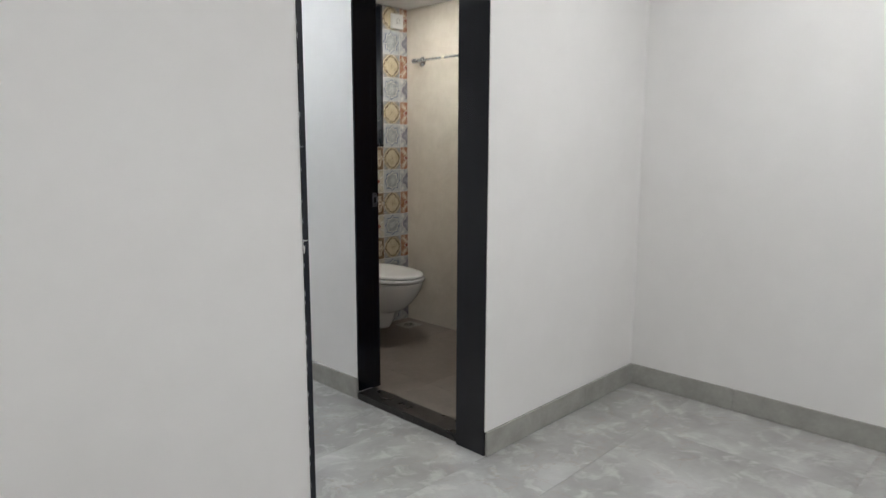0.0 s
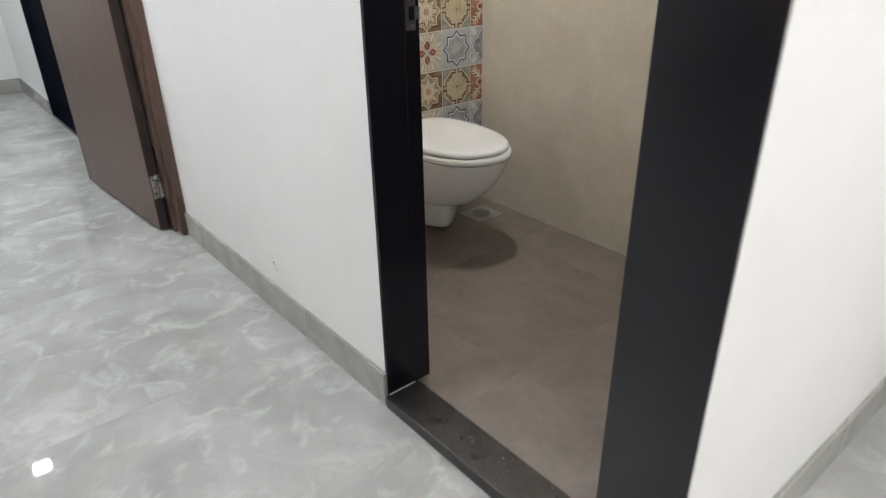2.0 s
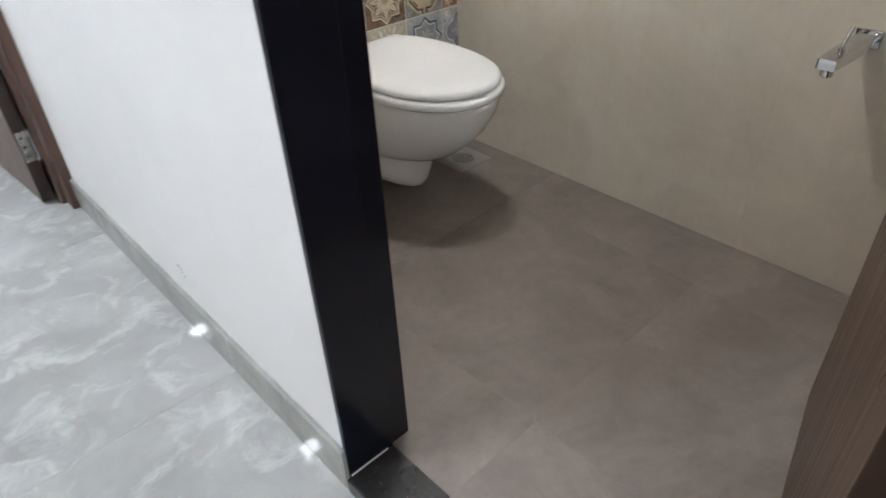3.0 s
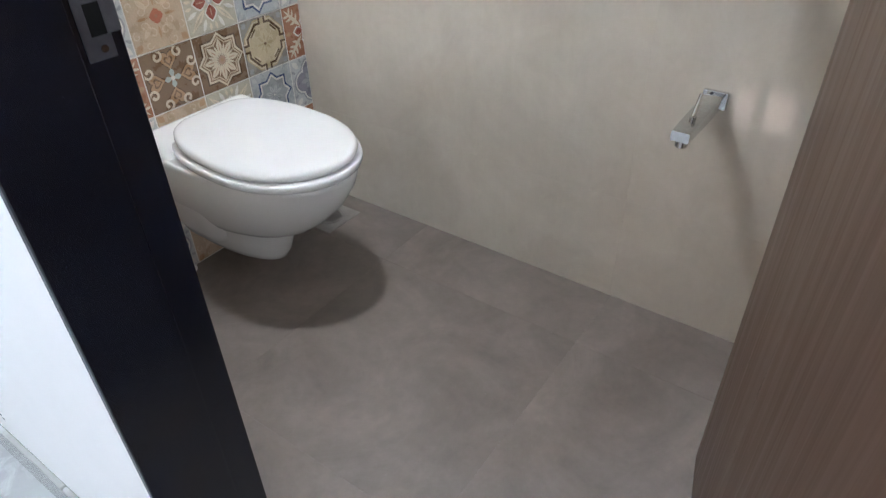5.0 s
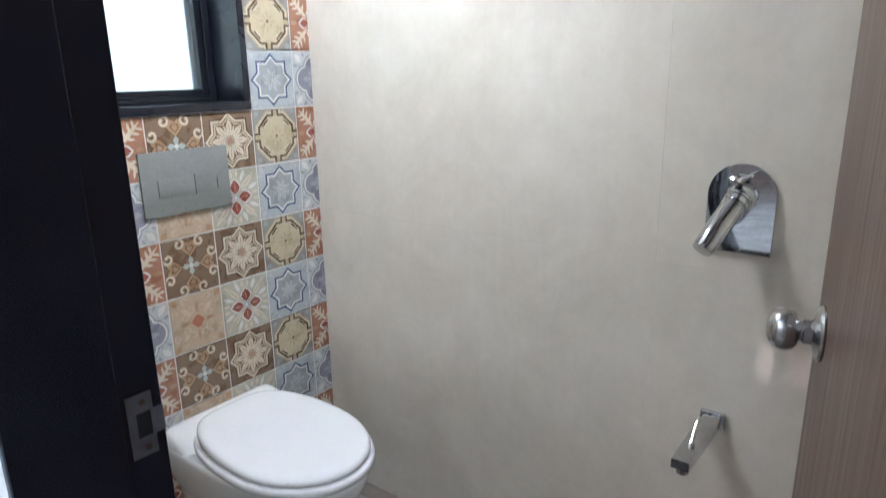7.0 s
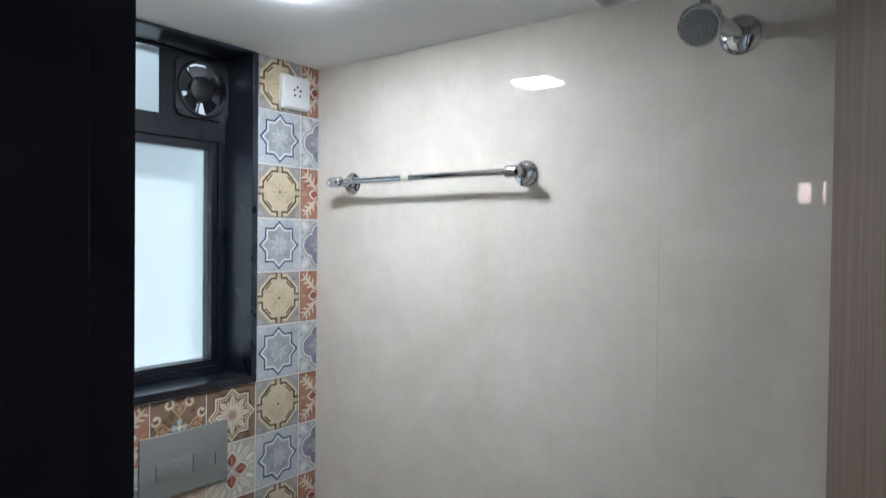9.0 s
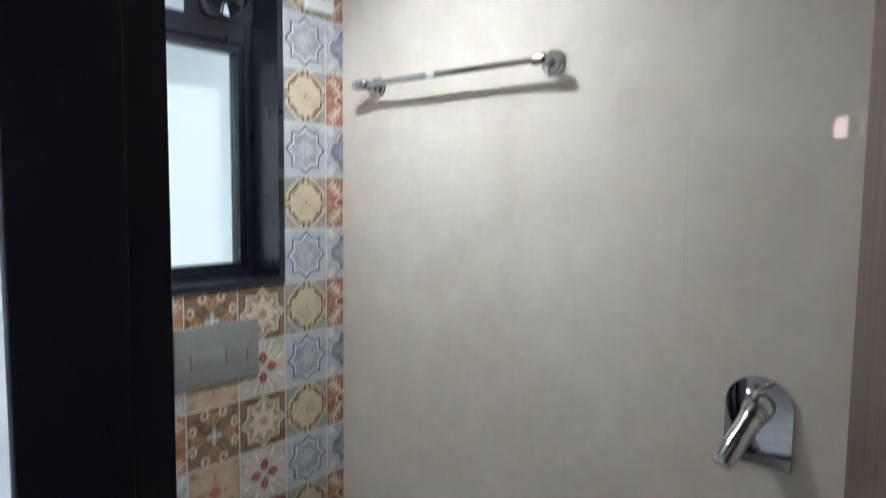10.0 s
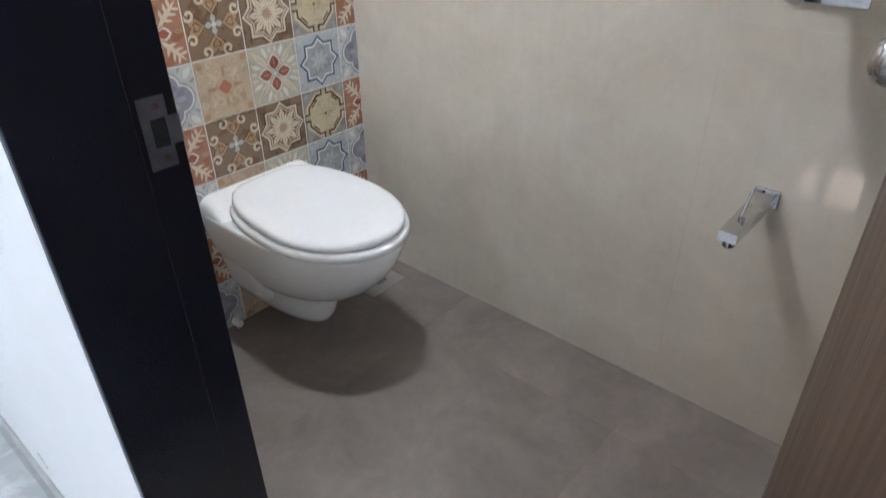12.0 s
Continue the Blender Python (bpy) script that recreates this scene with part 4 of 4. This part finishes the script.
part("head", box(DOOR_X - 0.030, IN_X + 0.005, Y0 + 0.0625, Y1 - 0.0625, 2.06, 2.12, 0.004), HALL_WOOD, hall)
leaf_h = thing("door_2", "dark brown veneer corridor door slightly ajar", "door", (1.945, 4.318, 0), 94.2, kind="structure")
part("leaf", box(0.0, 0.885, 0.0, 0.038, 0.012, 2.05, 0.0015), HALL_WOOD, leaf_h)
part("edge_band", box(-0.0012, -0.0002, 0.0005, 0.0375, 0.012, 2.05), EDGE_WOOD, leaf_h)
for z in (0.20, 1.0, 1.85):
    h = part("hinge", box(-0.0035, -0.0013, 0.004, 0.034, z - 0.05, z + 0.05, 0.0006), STEEL, leaf_h, "steel butt hinge")
    part("hinge_pin", tube((-0.006, -0.003, z - 0.05), (-0.006, -0.003, z + 0.05), 0.0055, seg=12), STEEL, h, soft=40)
    for k in (-0.03, 0.0, 0.03):
        part("screw", lathe([(0.0042, 0), (0.0036, 0.0008), (0.0, 0.001)], (-1, 0, 0), (-0.0035, 0.022, z + k), 10), DARK_GAP, h)

# ---- corridor: black granite frame further on ----
far = thing("door_frame", "black granite frame of a dark doorway at the corridor's end", "door frame", kind="structure")
part("jamb", box(DOOR_X - 0.004, IN_X, 6.03, 6.05, 0, 2.12, 0.0015), GRANITE, far)
part("jamb", box(DOOR_X - 0.004, IN_X, 6.78, 6.80, 0, 2.12, 0.0015), GRANITE, far)
part("head", box(DOOR_X - 0.004, IN_X, 6.05, 6.78, 2.10, 2.12, 0.0015), GRANITE, far)
part("threshold", box(DOOR_X - 0.004, IN_X, 6.0505, 6.7795, 0.0, 0.022, 0.0015), GRANITE, far)


# ---- corridor switchboard ----
def switchboard():
    y0, y1, z0, z1 = 3.172, 3.386, 1.328, 1.424
    s = thing("switchboard", "white modular switchboard with a socket and four rockers", "switch", (DOOR_X, (y0 + y1) / 2, (z0 + z1) / 2))
    w, h = (y1 - y0) / 2, (z1 - z0) / 2
    part("plate", box(-0.0105, 0, -w, w, -h, h, 0.0045, seg=3), WHITE_PLASTIC, s, soft=40)
    part("inner_frame", box(-0.013, -0.0095, -w + 0.030, w - 0.016, -h + 0.017, h - 0.017, 0.0015), WHITE_PLASTIC, s, soft=40)
    for i in range(4):
        y = -w + 0.046 + i * 0.025
        bm = loft([[(-0.0125, y - 0.010, -0.026), (-0.0125, y + 0.010, -0.026), (-0.0125, y + 0.010, 0.026), (-0.0125, y - 0.010, 0.026)],
                   [(-0.0195, y - 0.009, -0.024), (-0.0195, y + 0.009, -0.024), (-0.0150, y + 0.009, 0.024), (-0.0150, y - 0.009, 0.024)]])
        part("rocker", bm, WHITE_PLASTIC, s)
    part("socket_face", box(-0.0145, -0.0125, 0.040, 0.082, -0.028, 0.028, 0.001), WHITE_PLASTIC, s)
    for y, z in ((0.061, 0.014), (0.052, 0.005), (0.070, 0.005), (0.053, -0.009), (0.069, -0.009)):
        part("pin_hole", lathe([(0.0028, 0), (0.0028, 0.0006), (0.0, 0.0007)], (-1, 0, 0), (-0.0145, y, z), 12), DARK_GAP, s)
    return s


switchboard()
scuff = thing("scuff_mark", "short grey scuff mark low on the white corridor wall", "scuff mark")
bm = bmesh.new()
for k in range(5):
    box(DOOR_X - 0.0012, DOOR_X - 0.0002, 3.395 - 0.006 * k, 3.401 - 0.006 * k, 0.186 - 0.005 * k * k * 0.25, 0.190 - 0.005 * k * k * 0.25, bm=bm)
part("mark", bm, GREY_PLATE, scuff)


# ---- unseen windows with glowing panes, added for the warm patches mirrored in the tiles ----
def high_window(label, x, y0, y1, z0, z1, edge, mullions, transom=0.0):
    """A dark frame filling an opening in a wall that faces east."""
    w = thing("window_2", label, "window", kind="structure")
    fr = bmesh.new()
    for a, b, c, d in ((y0, y0 + edge, z0, z1), (y1 - edge, y1, z0, z1), (y0 + edge, y1 - edge, z0, z0 + 0.015), (y0 + edge, y1 - edge, z1 - 0.015, z1)):
        box(x - 0.11, x - 0.04, a, b, c, d, 0.0015, bm=fr, seg=1)
    part("window_frame", fr, BLACK_ALU, w)
    lights, a = [], y0 + edge
    for b, c in mullions:
        part("mullion", box(x - 0.10, x - 0.05, b, c, z0 + 0.0155, z1 - 0.0155, 0.0015, seg=1), BLACK_ALU, w)
        lights.append((a, b))
        a = c
    lights.append((a, y1 - edge))
    for a, b in lights:
        if transom:
            part("transom", box(x - 0.095, x - 0.055, a + 0.0005, b - 0.0005, z0 + transom, z0 + transom + 0.02, 0.0015, seg=1), BLACK_ALU, w)
        part("pane", box(x - 0.088, x - 0.084, a + 0.0003, b - 0.0003, z0 + 0.0153, z1 - 0.0153), PANE_GLOW, w, "glowing orange pane added for the patches mirrored in the tiles")
    return w


high_window("unseen small ventilator with dark frame, added for its mirrored glow", -1.0, 2.748, 3.046, 1.910, 2.097, 0.02, ((2.798, 2.843), (2.861, 2.937)))
high_window("unseen high two-light window with dark frame, added for its mirrored glow", -4.0, 2.98, 3.73, LIGHT_Z0, LIGHT_Z1, 0.03, ((3.34, 3.50),), 0.075)


# ---- patterned tiles: eight motifs in thin raised layers ----
TC = {
    "cream": (0.62, 0.55, 0.43), "white": (0.66, 0.65, 0.61), "sky": (0.42, 0.445, 0.465), "navy": (0.055, 0.08, 0.175), "grey": (0.33, 0.345, 0.355),
    "pale": (0.49, 0.505, 0.51), "stone": (0.29, 0.275, 0.25), "ochre": (0.46, 0.38, 0.235), "ochre_pale": (0.53, 0.455, 0.305), "umber": (0.105, 0.065, 0.038),
    "brown": (0.195, 0.125, 0.075), "tan": (0.40, 0.255, 0.145), "rust": (0.345, 0.165, 0.098), "brick": (0.27, 0.075, 0.048), "rose": (0.42, 0.27, 0.20),
    "sand": (0.47, 0.365, 0.255), "sand_pale": (0.55, 0.45, 0.335), "sage": (0.46, 0.435, 0.35), "mauve": (0.245, 0.24, 0.285), "mauve_pale": (0.33, 0.335, 0.355), "aqua": (0.41, 0.47, 0.46),
    "coral": (0.40, 0.135, 0.075)}
NAMES = list(TC)
TILE_MATS = [varied("tile_" + n, tuple(c * 0.93 for c in TC[n]), tuple(min(1, c * 1.07) for c in TC[n]), 0.30, 30, 240, bumps=0.05) for n in NAMES]
S = 0.1464   # tile side without its joint
STEP = 0.15


class Motif:
    def __init__(self, ground):
        self.bm = bmesh.new()
        h = 0.5
        b = 0.006
        rings = [[(-h, -h), (h, -h), (h, h), (-h, h)], [(-h, -h), (h, -h), (h, h), (-h, h)], [(-h + b, -h + b), (h - b, -h + b), (h - b, h - b), (-h + b, h - b)]]
        loft([[(x * S, d, z * S) for x, z in r] for r, d in zip(rings, (0.006, 0.0006, 0.0))], self.bm, True)
        for f in self.bm.faces:
            f.material_index = NAMES.index(ground)

    def poly(self, pts, layer, colour):
        """A raised chip of one colour; layer is its height in steps of 0.25 mm."""
        d = -0.00025 * layer
        vs = [self.bm.verts.new((max(-0.494, min(0.494, x)) * S, d, max(-0.494, min(0.494, z)) * S)) for x, z in pts]
        f = self.bm.faces.new(vs)
        f.material_index = NAMES.index(colour)

    def disc(self, r, layer, colour, at=(0, 0), n=20):
        self.poly([(at[0] + r * math.cos(2 * math.pi * i / n), at[1] + r * math.sin(2 * math.pi * i / n)) for i in range(n)], layer, colour)

    def star(self, r, layer, colour, k=0.765, n=8, rot=0.0):
        self.poly([((r if i % 2 == 0 else r * k) * math.cos(math.pi * i / n + rot), (r if i % 2 == 0 else r * k) * math.sin(math.pi * i / n + rot)) for i in range(2 * n)], layer, colour)

    def petal(self, a, r0, r1, w, layer, colour, at=(0, 0), fat=0.5):
        c, s = math.cos(a), math.sin(a)
        m = r0 + (r1 - r0) * fat
        prof = [(r0, 0), ((r0 + m) / 2, w * 0.36), (m, w * 0.5), ((m + r1) / 2, w * 0.33), (r1, 0), ((m + r1) / 2, -w * 0.33), (m, -w * 0.5), ((r0 + m) / 2, -w * 0.36)]
        self.poly([(at[0] + u * c - v * s, at[1] + u * s + v * c) for u, v in prof], layer, colour)

    def strip(self, pts, w, layer, colour):
        for k, ((x0, z0), (x1, z1)) in enumerate(zip(pts, pts[1:])):
            dx, dz = x1 - x0, z1 - z0
            n = math.hypot(dx, dz) or 1
            ox, oz = -dz / n * w / 2, dx / n * w / 2
            ex, ez = dx / n * w * 0.4, dz / n * w * 0.4
            self.poly([(x0 + ox - ex, z0 + oz - ez), (x1 + ox + ex, z1 + oz + ez), (x1 - ox + ex, z1 - oz + ez), (x0 - ox - ex, z0 - oz - ez)], layer + 0.12 * (k % 2), colour)

    def heart(self, a, r0, r1, w, layer, colour, n=22):
        c, s = math.cos(a), math.sin(a)
        pts = []
        for i in range(n):
            t = 2 * math.pi * i / n
            v = 16 * math.sin(t) ** 3 / 32 * w
            u = r0 + (13 * math.cos(t) - 5 * math.cos(2 * t) - 2 * math.cos(3 * t) - math.cos(4 * t) + 17) / 29 * (r1 - r0)
            pts.append((u * c - v * s, u * s + v * c))
        self.poly(pts, layer, colour)

    def curl(self, at, r, a0, turn, w, layer, colour, n=9):
        pts = []
        for i in range(n):
            t = i / (n - 1)
            rr, a = r * (1 - 0.62 * t), a0 + turn * t
            pts.append((at[0] + rr * math.cos(a), at[1] + rr * math.sin(a)))
        self.strip(pts, w, layer, colour)
        self.disc(w * 0.75, layer + 0.3, colour, pts[-1], 8)


Q = math.pi / 2


def turned(p, k):
    x, z = p
    for _ in range(k):
        x, z = -z, x
    return x, z


def motif_blue_star():
    m = Motif("sky")
    for k in range(4):
        m.petal(Q * k + Q / 2, 0.52, 0.67, 0.10, 1, "pale")
        for d in (-0.22, 0.22):
            m.petal(Q * k + Q / 2 + d, 0.53, 0.63, 0.05, 1, "pale")
    m.star(0.475, 1, "navy")
    m.star(0.425, 2, "white")
    m.star(0.375, 3, "grey")
    for k in range(8):
        m.petal(Q / 2 * k + Q / 4, 0.03, 0.22, 0.075, 4, "pale")
        m.petal(Q / 2 * k + Q / 4, 0.06, 0.20, 0.02, 5, "grey")
    m.disc(0.022, 6, "white")
    return m


def motif_octagon():
    m = Motif("stone")
    oct_pts = [(0.47, 0.20), (0.20, 0.47), (-0.20, 0.47), (-0.47, 0.20), (-0.47, -0.20), (-0.20, -0.47), (0.20, -0.47), (0.47, -0.20)]
    m.poly(oct_pts, 1, "ochre")
    m.poly([(x * 0.80, z * 0.80) for x, z in oct_pts], 2, "ochre_pale")
    for k in range(4):
        m.strip([turned(p, k) for p in ((0.060, 0.49), (0.060, 0.385), (0.175, 0.385), (0.385, 0.175), (0.385, 0.060), (0.49, 0.060))], 0.040, 3, "umber")
        m.strip([turned(p, k) for p in ((0.100, 0.49), (0.100, 0.430), (0.195, 0.430), (0.430, 0.195), (0.430, 0.100))], 0.022, 3.4, "cream")
        m.strip([turned(p, k) for p in ((0.190, 0.300), (0.300, 0.190))], 0.030, 3, "umber")
        m.strip([turned(p, k) for p in ((0.175, 0.262), (0.262, 0.175))], 0.018, 3.4, "cream")
        m.petal(Q * k + Q / 2, 0.54, 0.66, 0.13, 1, "grey")
        m.petal(Q * k, 0.05, 0.20, 0.05, 3, "ochre")
        m.petal(Q * k + Q / 2, 0.05, 0.16, 0.05, 3, "ochre")
    m.disc(0.030, 4, "brown")
    return m


def motif_star_flower():
    m = Motif("brown")
    m.star(0.54, 1, "umber", 0.77)
    m.star(0.50, 2, "cream", 0.77)
    m.star(0.445, 3, "brown", 0.77)
    m.star(0.42, 4, "sand_pale", 0.77)
    m.star(0.385, 5, "brown", 0.77)
    for k in range(8):
        a = Q / 2 * k
        m.petal(a, 0.06, 0.375, 0.115, 6, "cream", fat=0.62)
        m.petal(a + Q / 4, 0.05, 0.30, 0.05, 6.4, "cream")
        m.petal(a, 0.12, 0.31, 0.018, 7, "rose")
    m.disc(0.075, 8, "rose")
    m.disc(0.035, 9, "tan")
    return m


def motif_petal():
    m = Motif("sage")
    for k in range(4):
        a = Q * k
        m.petal(a + Q / 2, 0.16, 0.64, 0.11, 1, "cream", fat=0.4)
        m.petal(a + Q / 2, 0.22, 0.56, 0.03, 2, "sage")
        for d in (-0.36, 0.36):
            m.petal(a + Q / 2 + d, 0.30, 0.54, 0.075, 1.4, "white")
        for d in (-0.14, 0.14):
            m.petal(a + d, 0.36, 0.50, 0.06, 1.4, "cream")
        m.petal(a, 0.05, 0.355, 0.265, 2.5, "white")
        m.petal(a, 0.06, 0.325, 0.205, 3.5, "brick")
        m.petal(a, 0.10, 0.27, 0.025, 4.5, "rose")
    m.disc(0.062, 5, "sky")
    m.disc(0.026, 6, "white")
    return m


def motif_sand():
    m = Motif("sand")
    for k in range(4):
        a = Q * k
        for s in (-1, 1):
            m.curl((0.27 * math.cos(a + s * 0.45), 0.27 * math.sin(a + s * 0.45)), 0.085, a + s * 2.6, s * 4.6, 0.022, 1, "sand_pale")
            m.curl((0.47 * math.cos(a + s * 0.52), 0.47 * math.sin(a + s * 0.52)), 0.075, a - s * 1.1, s * 4.4, 0.020, 1, "sand_pale")
        m.petal(a + Q / 2, 0.18, 0.42, 0.10, 1.6, "sand_pale")
        m.petal(a, 0.15, 0.36, 0.05, 1.6, "tan")
        m.petal(a + Q / 2, 0.52, 0.68, 0.12, 1, "tan")
        m.petal(a, -0.02, 0.125, 0.135, 3, "coral", fat=0.65)
    m.disc(0.03, 4, "rust")
    return m


def motif_brown():
    m = Motif("brown")
    for k in range(4):
        a = Q * k
        d = a + Q / 2
        m.heart(a, 0.11, 0.47, 0.36, 1, "umber")
        m.heart(a, 0.135, 0.445, 0.315, 2, "tan")
        m.heart(a, 0.20, 0.37, 0.17, 3, "brown")
        m.heart(a, 0.235, 0.345, 0.10, 3.6, "tan")
        for s in (-1, 1):
            c0 = (0.455 * math.cos(d + s * 0.34), 0.455 * math.sin(d + s * 0.34))
            m.curl(c0, 0.098, d + s * 0.9, s * 5.4, 0.042, 4, "cream", 11)
        m.petal(a, 0.01, 0.165, 0.10, 5, "aqua", fat=0.62)
    m.disc(0.04, 6, "white")
    return m


def motif_orange():
    m = Motif("rust")
    for k in range(4):
        a = Q * k
        m.petal(a + Q / 2, 0.12, 0.66, 0.085, 1, "cream", fat=0.35)
        for r, d in ((0.30, 0.42), (0.43, 0.36), (0.54, 0.26)):
            for s in (-1, 1):
                m.petal(a + Q / 2 + s * 0.95, 0.0, 0.17, 0.05, 1.5, "cream", (r * 0.9 * math.cos(a + Q / 2), r * 0.9 * math.sin(a + Q / 2)))
        m.petal(a, 0.04, 0.30, 0.21, 2, "white", fat=0.55)
        m.petal(a, 0.05, 0.26, 0.155, 3, "brick", fat=0.55)
        m.petal(a, 0.33, 0.50, 0.09, 2, "tan")
    m.disc(0.05, 4, "cream")
    return m


def motif_mauve():
    m = Motif("pale")
    for r, layer, colour in ((0.268, 1, "mauve_pale"), (0.235, 2, "white"), (0.205, 3, "mauve")):
        for k in range(4):
            m.disc(r, layer + 0.05 * k, colour, (0.205 * math.cos(Q * k), 0.205 * math.sin(Q * k)), 18)
    m.disc(0.2, 3.5, "mauve")
    for k in range(8):
        m.petal(Q / 2 * k, 0.04, 0.30 if k % 2 == 0 else 0.21, 0.10, 5, "mauve_pale", fat=0.6)
    m.disc(0.045, 6, "white")
    for k in range(4):
        m.petal(Q * k + Q / 2, 0.43, 0.66, 0.12, 1, "white")
        for d in (-0.28, 0.28):
            m.petal(Q * k + Q / 2 + d, 0.46, 0.60, 0.06, 1, "mauve_pale")
    return m


# column by column: the motif of the even and of the odd row
PAIRS = [(motif_orange, motif_mauve), (motif_brown, motif_sand), (motif_star_flower, motif_petal), (motif_octagon, motif_blue_star)]
MOTIFS = [m for pair in PAIRS for m in pair]
tile_store = {}


def patterned(make, x0=-0.5, x1=0.5, z1=0.5):
    """The mesh of a motif, cut down to the part between x0 and x1, up to z1 (in tile widths)."""
    key = (MOTIFS.index(make), round(x0, 3), round(x1, 3), round(z1, 3))
    if key not in tile_store:
        bm = make().bm
        for co, no, cut in (((x1 * S, 0, 0), (1, 0, 0), x1 < 0.5), ((x0 * S, 0, 0), (-1, 0, 0), x0 > -0.5), ((0, 0, z1 * S), (0, 0, 1), z1 < 0.5)):
            if cut:
                bmesh.ops.bisect_plane(bm, geom=[*bm.verts, *bm.edges, *bm.faces], plane_co=co, plane_no=no, clear_outer=True)
        for f in bm.faces:
            f.normal_update()
        me = bpy.data.meshes.new("patterned_tile")
        for f in bm.faces:
            if abs(f.normal.y) > 0.9 and f.normal.y > 0 and f.calc_center_median().y < 0.004:
                f.normal_flip()
        bm.to_mesh(me)
        bm.free()
        for mat in TILE_MATS:
            me.materials.append(mat)
        tile_store[key] = me
    return tile_store[key]


north_tiles = tagged(new("wall_tiles_north"), "patterned encaustic-look tiles in eight motifs", "wall tiles", kind="structure")
for c in range(-6, 2):
    left = 2.92 + STEP * c
    for r in range(14):
        z0 = BATH_Z + STEP * r
        if left + STEP > WIN_X0 + 0.01 and left + 0.01 < WIN_X1 and z0 > WIN_Z0 - 0.01:
            continue
        pair = PAIRS[(c + 3) % 4]
        make = pair[0] if r % 2 == 1 else pair[1]
        right = min(left + STEP, EAST - 0.0015)
        lo = max(left, IN_X + 0.0085)
        if right - lo < 0.02:
            continue
        zc = min(z0 + STEP, SOFFIT - 0.001)
        x1 = 0.5 if right > left + STEP - 0.001 else (right - left - STEP / 2) / S
        x0 = -0.5 if lo < left + 0.001 else (lo - left - STEP / 2) / S
        z1 = 0.5 if zc > z0 + STEP - 0.001 else (zc - z0 - STEP / 2) / S
        t = new("patterned_tile", patterned(make, x0, x1, z1))
        t.location = (left + STEP / 2, NORTH + random.uniform(-0.0003, 0.0003), z0 + STEP / 2)
        t.parent = north_tiles


# ---- floors of separate tiles, last ----
def tile_mesh(store, w, d, h, mat):
    key = (round(w, 3), round(d, 3), round(h, 3), mat.name)
    if key not in store:
        b = 0.0003
        bm = loft([[(x, y, z) for x, y in ((i, i), (w - i, i), (w - i, d - i), (i, d - i))] for i, z in ((0, -h), (0, -b), (b, 0))])
        store[key] = mesh_of("tile", bm, mat)
    return store[key]


def lay_tiles(parent, region, step, origin, top, mat, gap, store):
    x0, x1, y0, y1 = region
    i = math.floor((x0 - origin[0]) / step[0])
    while origin[0] + i * step[0] < x1 - 1e-4:
        j = math.floor((y0 - origin[1]) / step[1])
        while origin[1] + j * step[1] < y1 - 1e-4:
            a0, a1 = max(x0, origin[0] + i * step[0] + gap / 2), min(x1, origin[0] + (i + 1) * step[0] - gap / 2)
            b0, b1 = max(y0, origin[1] + j * step[1] + gap / 2), min(y1, origin[1] + (j + 1) * step[1] - gap / 2)
            if a1 - a0 > 0.005 and b1 - b0 > 0.005:
                t = new("tile", tile_mesh(store, a1 - a0, b1 - b0, 0.008, mat))
                t.location = (a0, b0, top)
                t.parent = parent
            j += 1
        i += 1


meshes = {}
floor = tagged(part("floor", box(-2.75, 3.4, -2.75, 8.05, -0.12, -0.003), GREY_GROUT), "polished grey marble-look tile floor", "floor", kind="structure")
lay_tiles(floor, (-2.6, ROOM_E, -2.6, WALL_A), (1.6, 0.8), (1.1, -0.8), 0.0, MARBLE, 0.0004, meshes)
lay_tiles(floor, (-1.0, DOOR_X, WALL_A, 7.9), (1.6, 0.8), (1.1, -0.8), 0.0, MARBLE, 0.0004, meshes)
bath_floor = tagged(part("floor_bathroom", box(2.0935, EAST, SOUTH, NORTH, -0.002, BATH_Z - 0.0006), DARK_GROUT), "matt brown-grey tile floor of the bathroom", "floor", kind="structure")
lay_tiles(bath_floor, (2.0935, EAST, SOUTH + 0.008, NORTH), (0.6, 0.6), (2.327, 2.618), BATH_Z, BATH_FLOOR, 0.0004, meshes)
added_floor = tagged(part("floor_next_room", box(-4.15, -1.0, 1.85, 5.1, -0.002, 0.0), MARBLE), "unseen polished grey floor added beyond the opening", "floor", kind="structure")
back_floor = tagged(part("floor_back_rooms", box(IN_X, 3.3, 4.12, 7.95, -0.002, 0.0), MARBLE), "grey tile floor of the rooms behind", "floor", kind="structure")

# ---- glossy beige wall tiles, 0.6 by 1.2 m ----
east_tiles = tagged(new("wall_tiles_east"), "large glossy beige stone-look wall tiles", "wall tiles", kind="structure")
rows = [BATH_Z, 0.32, 0.928, 1.536, SOFFIT - 0.001]
cols = [SOUTH, 2.622, NORTH]
for z0, z1 in zip(rows, rows[1:]):
    for y0, y1 in zip(cols, cols[1:]):
        g, b = 0.0001, 0.00015
        a, c, d, e = y0 + g, y1 - g, z0 + g, z1 - g
        bm = loft([[(x, y, z) for y, z in ((a + i, d + i), (c - i, d + i), (c - i, e - i), (a + i, e - i))] for i, x in ((0, EAST + 0.006), (0, EAST + b), (b, EAST))])
        part("tile", bm, BEIGE, east_tiles)
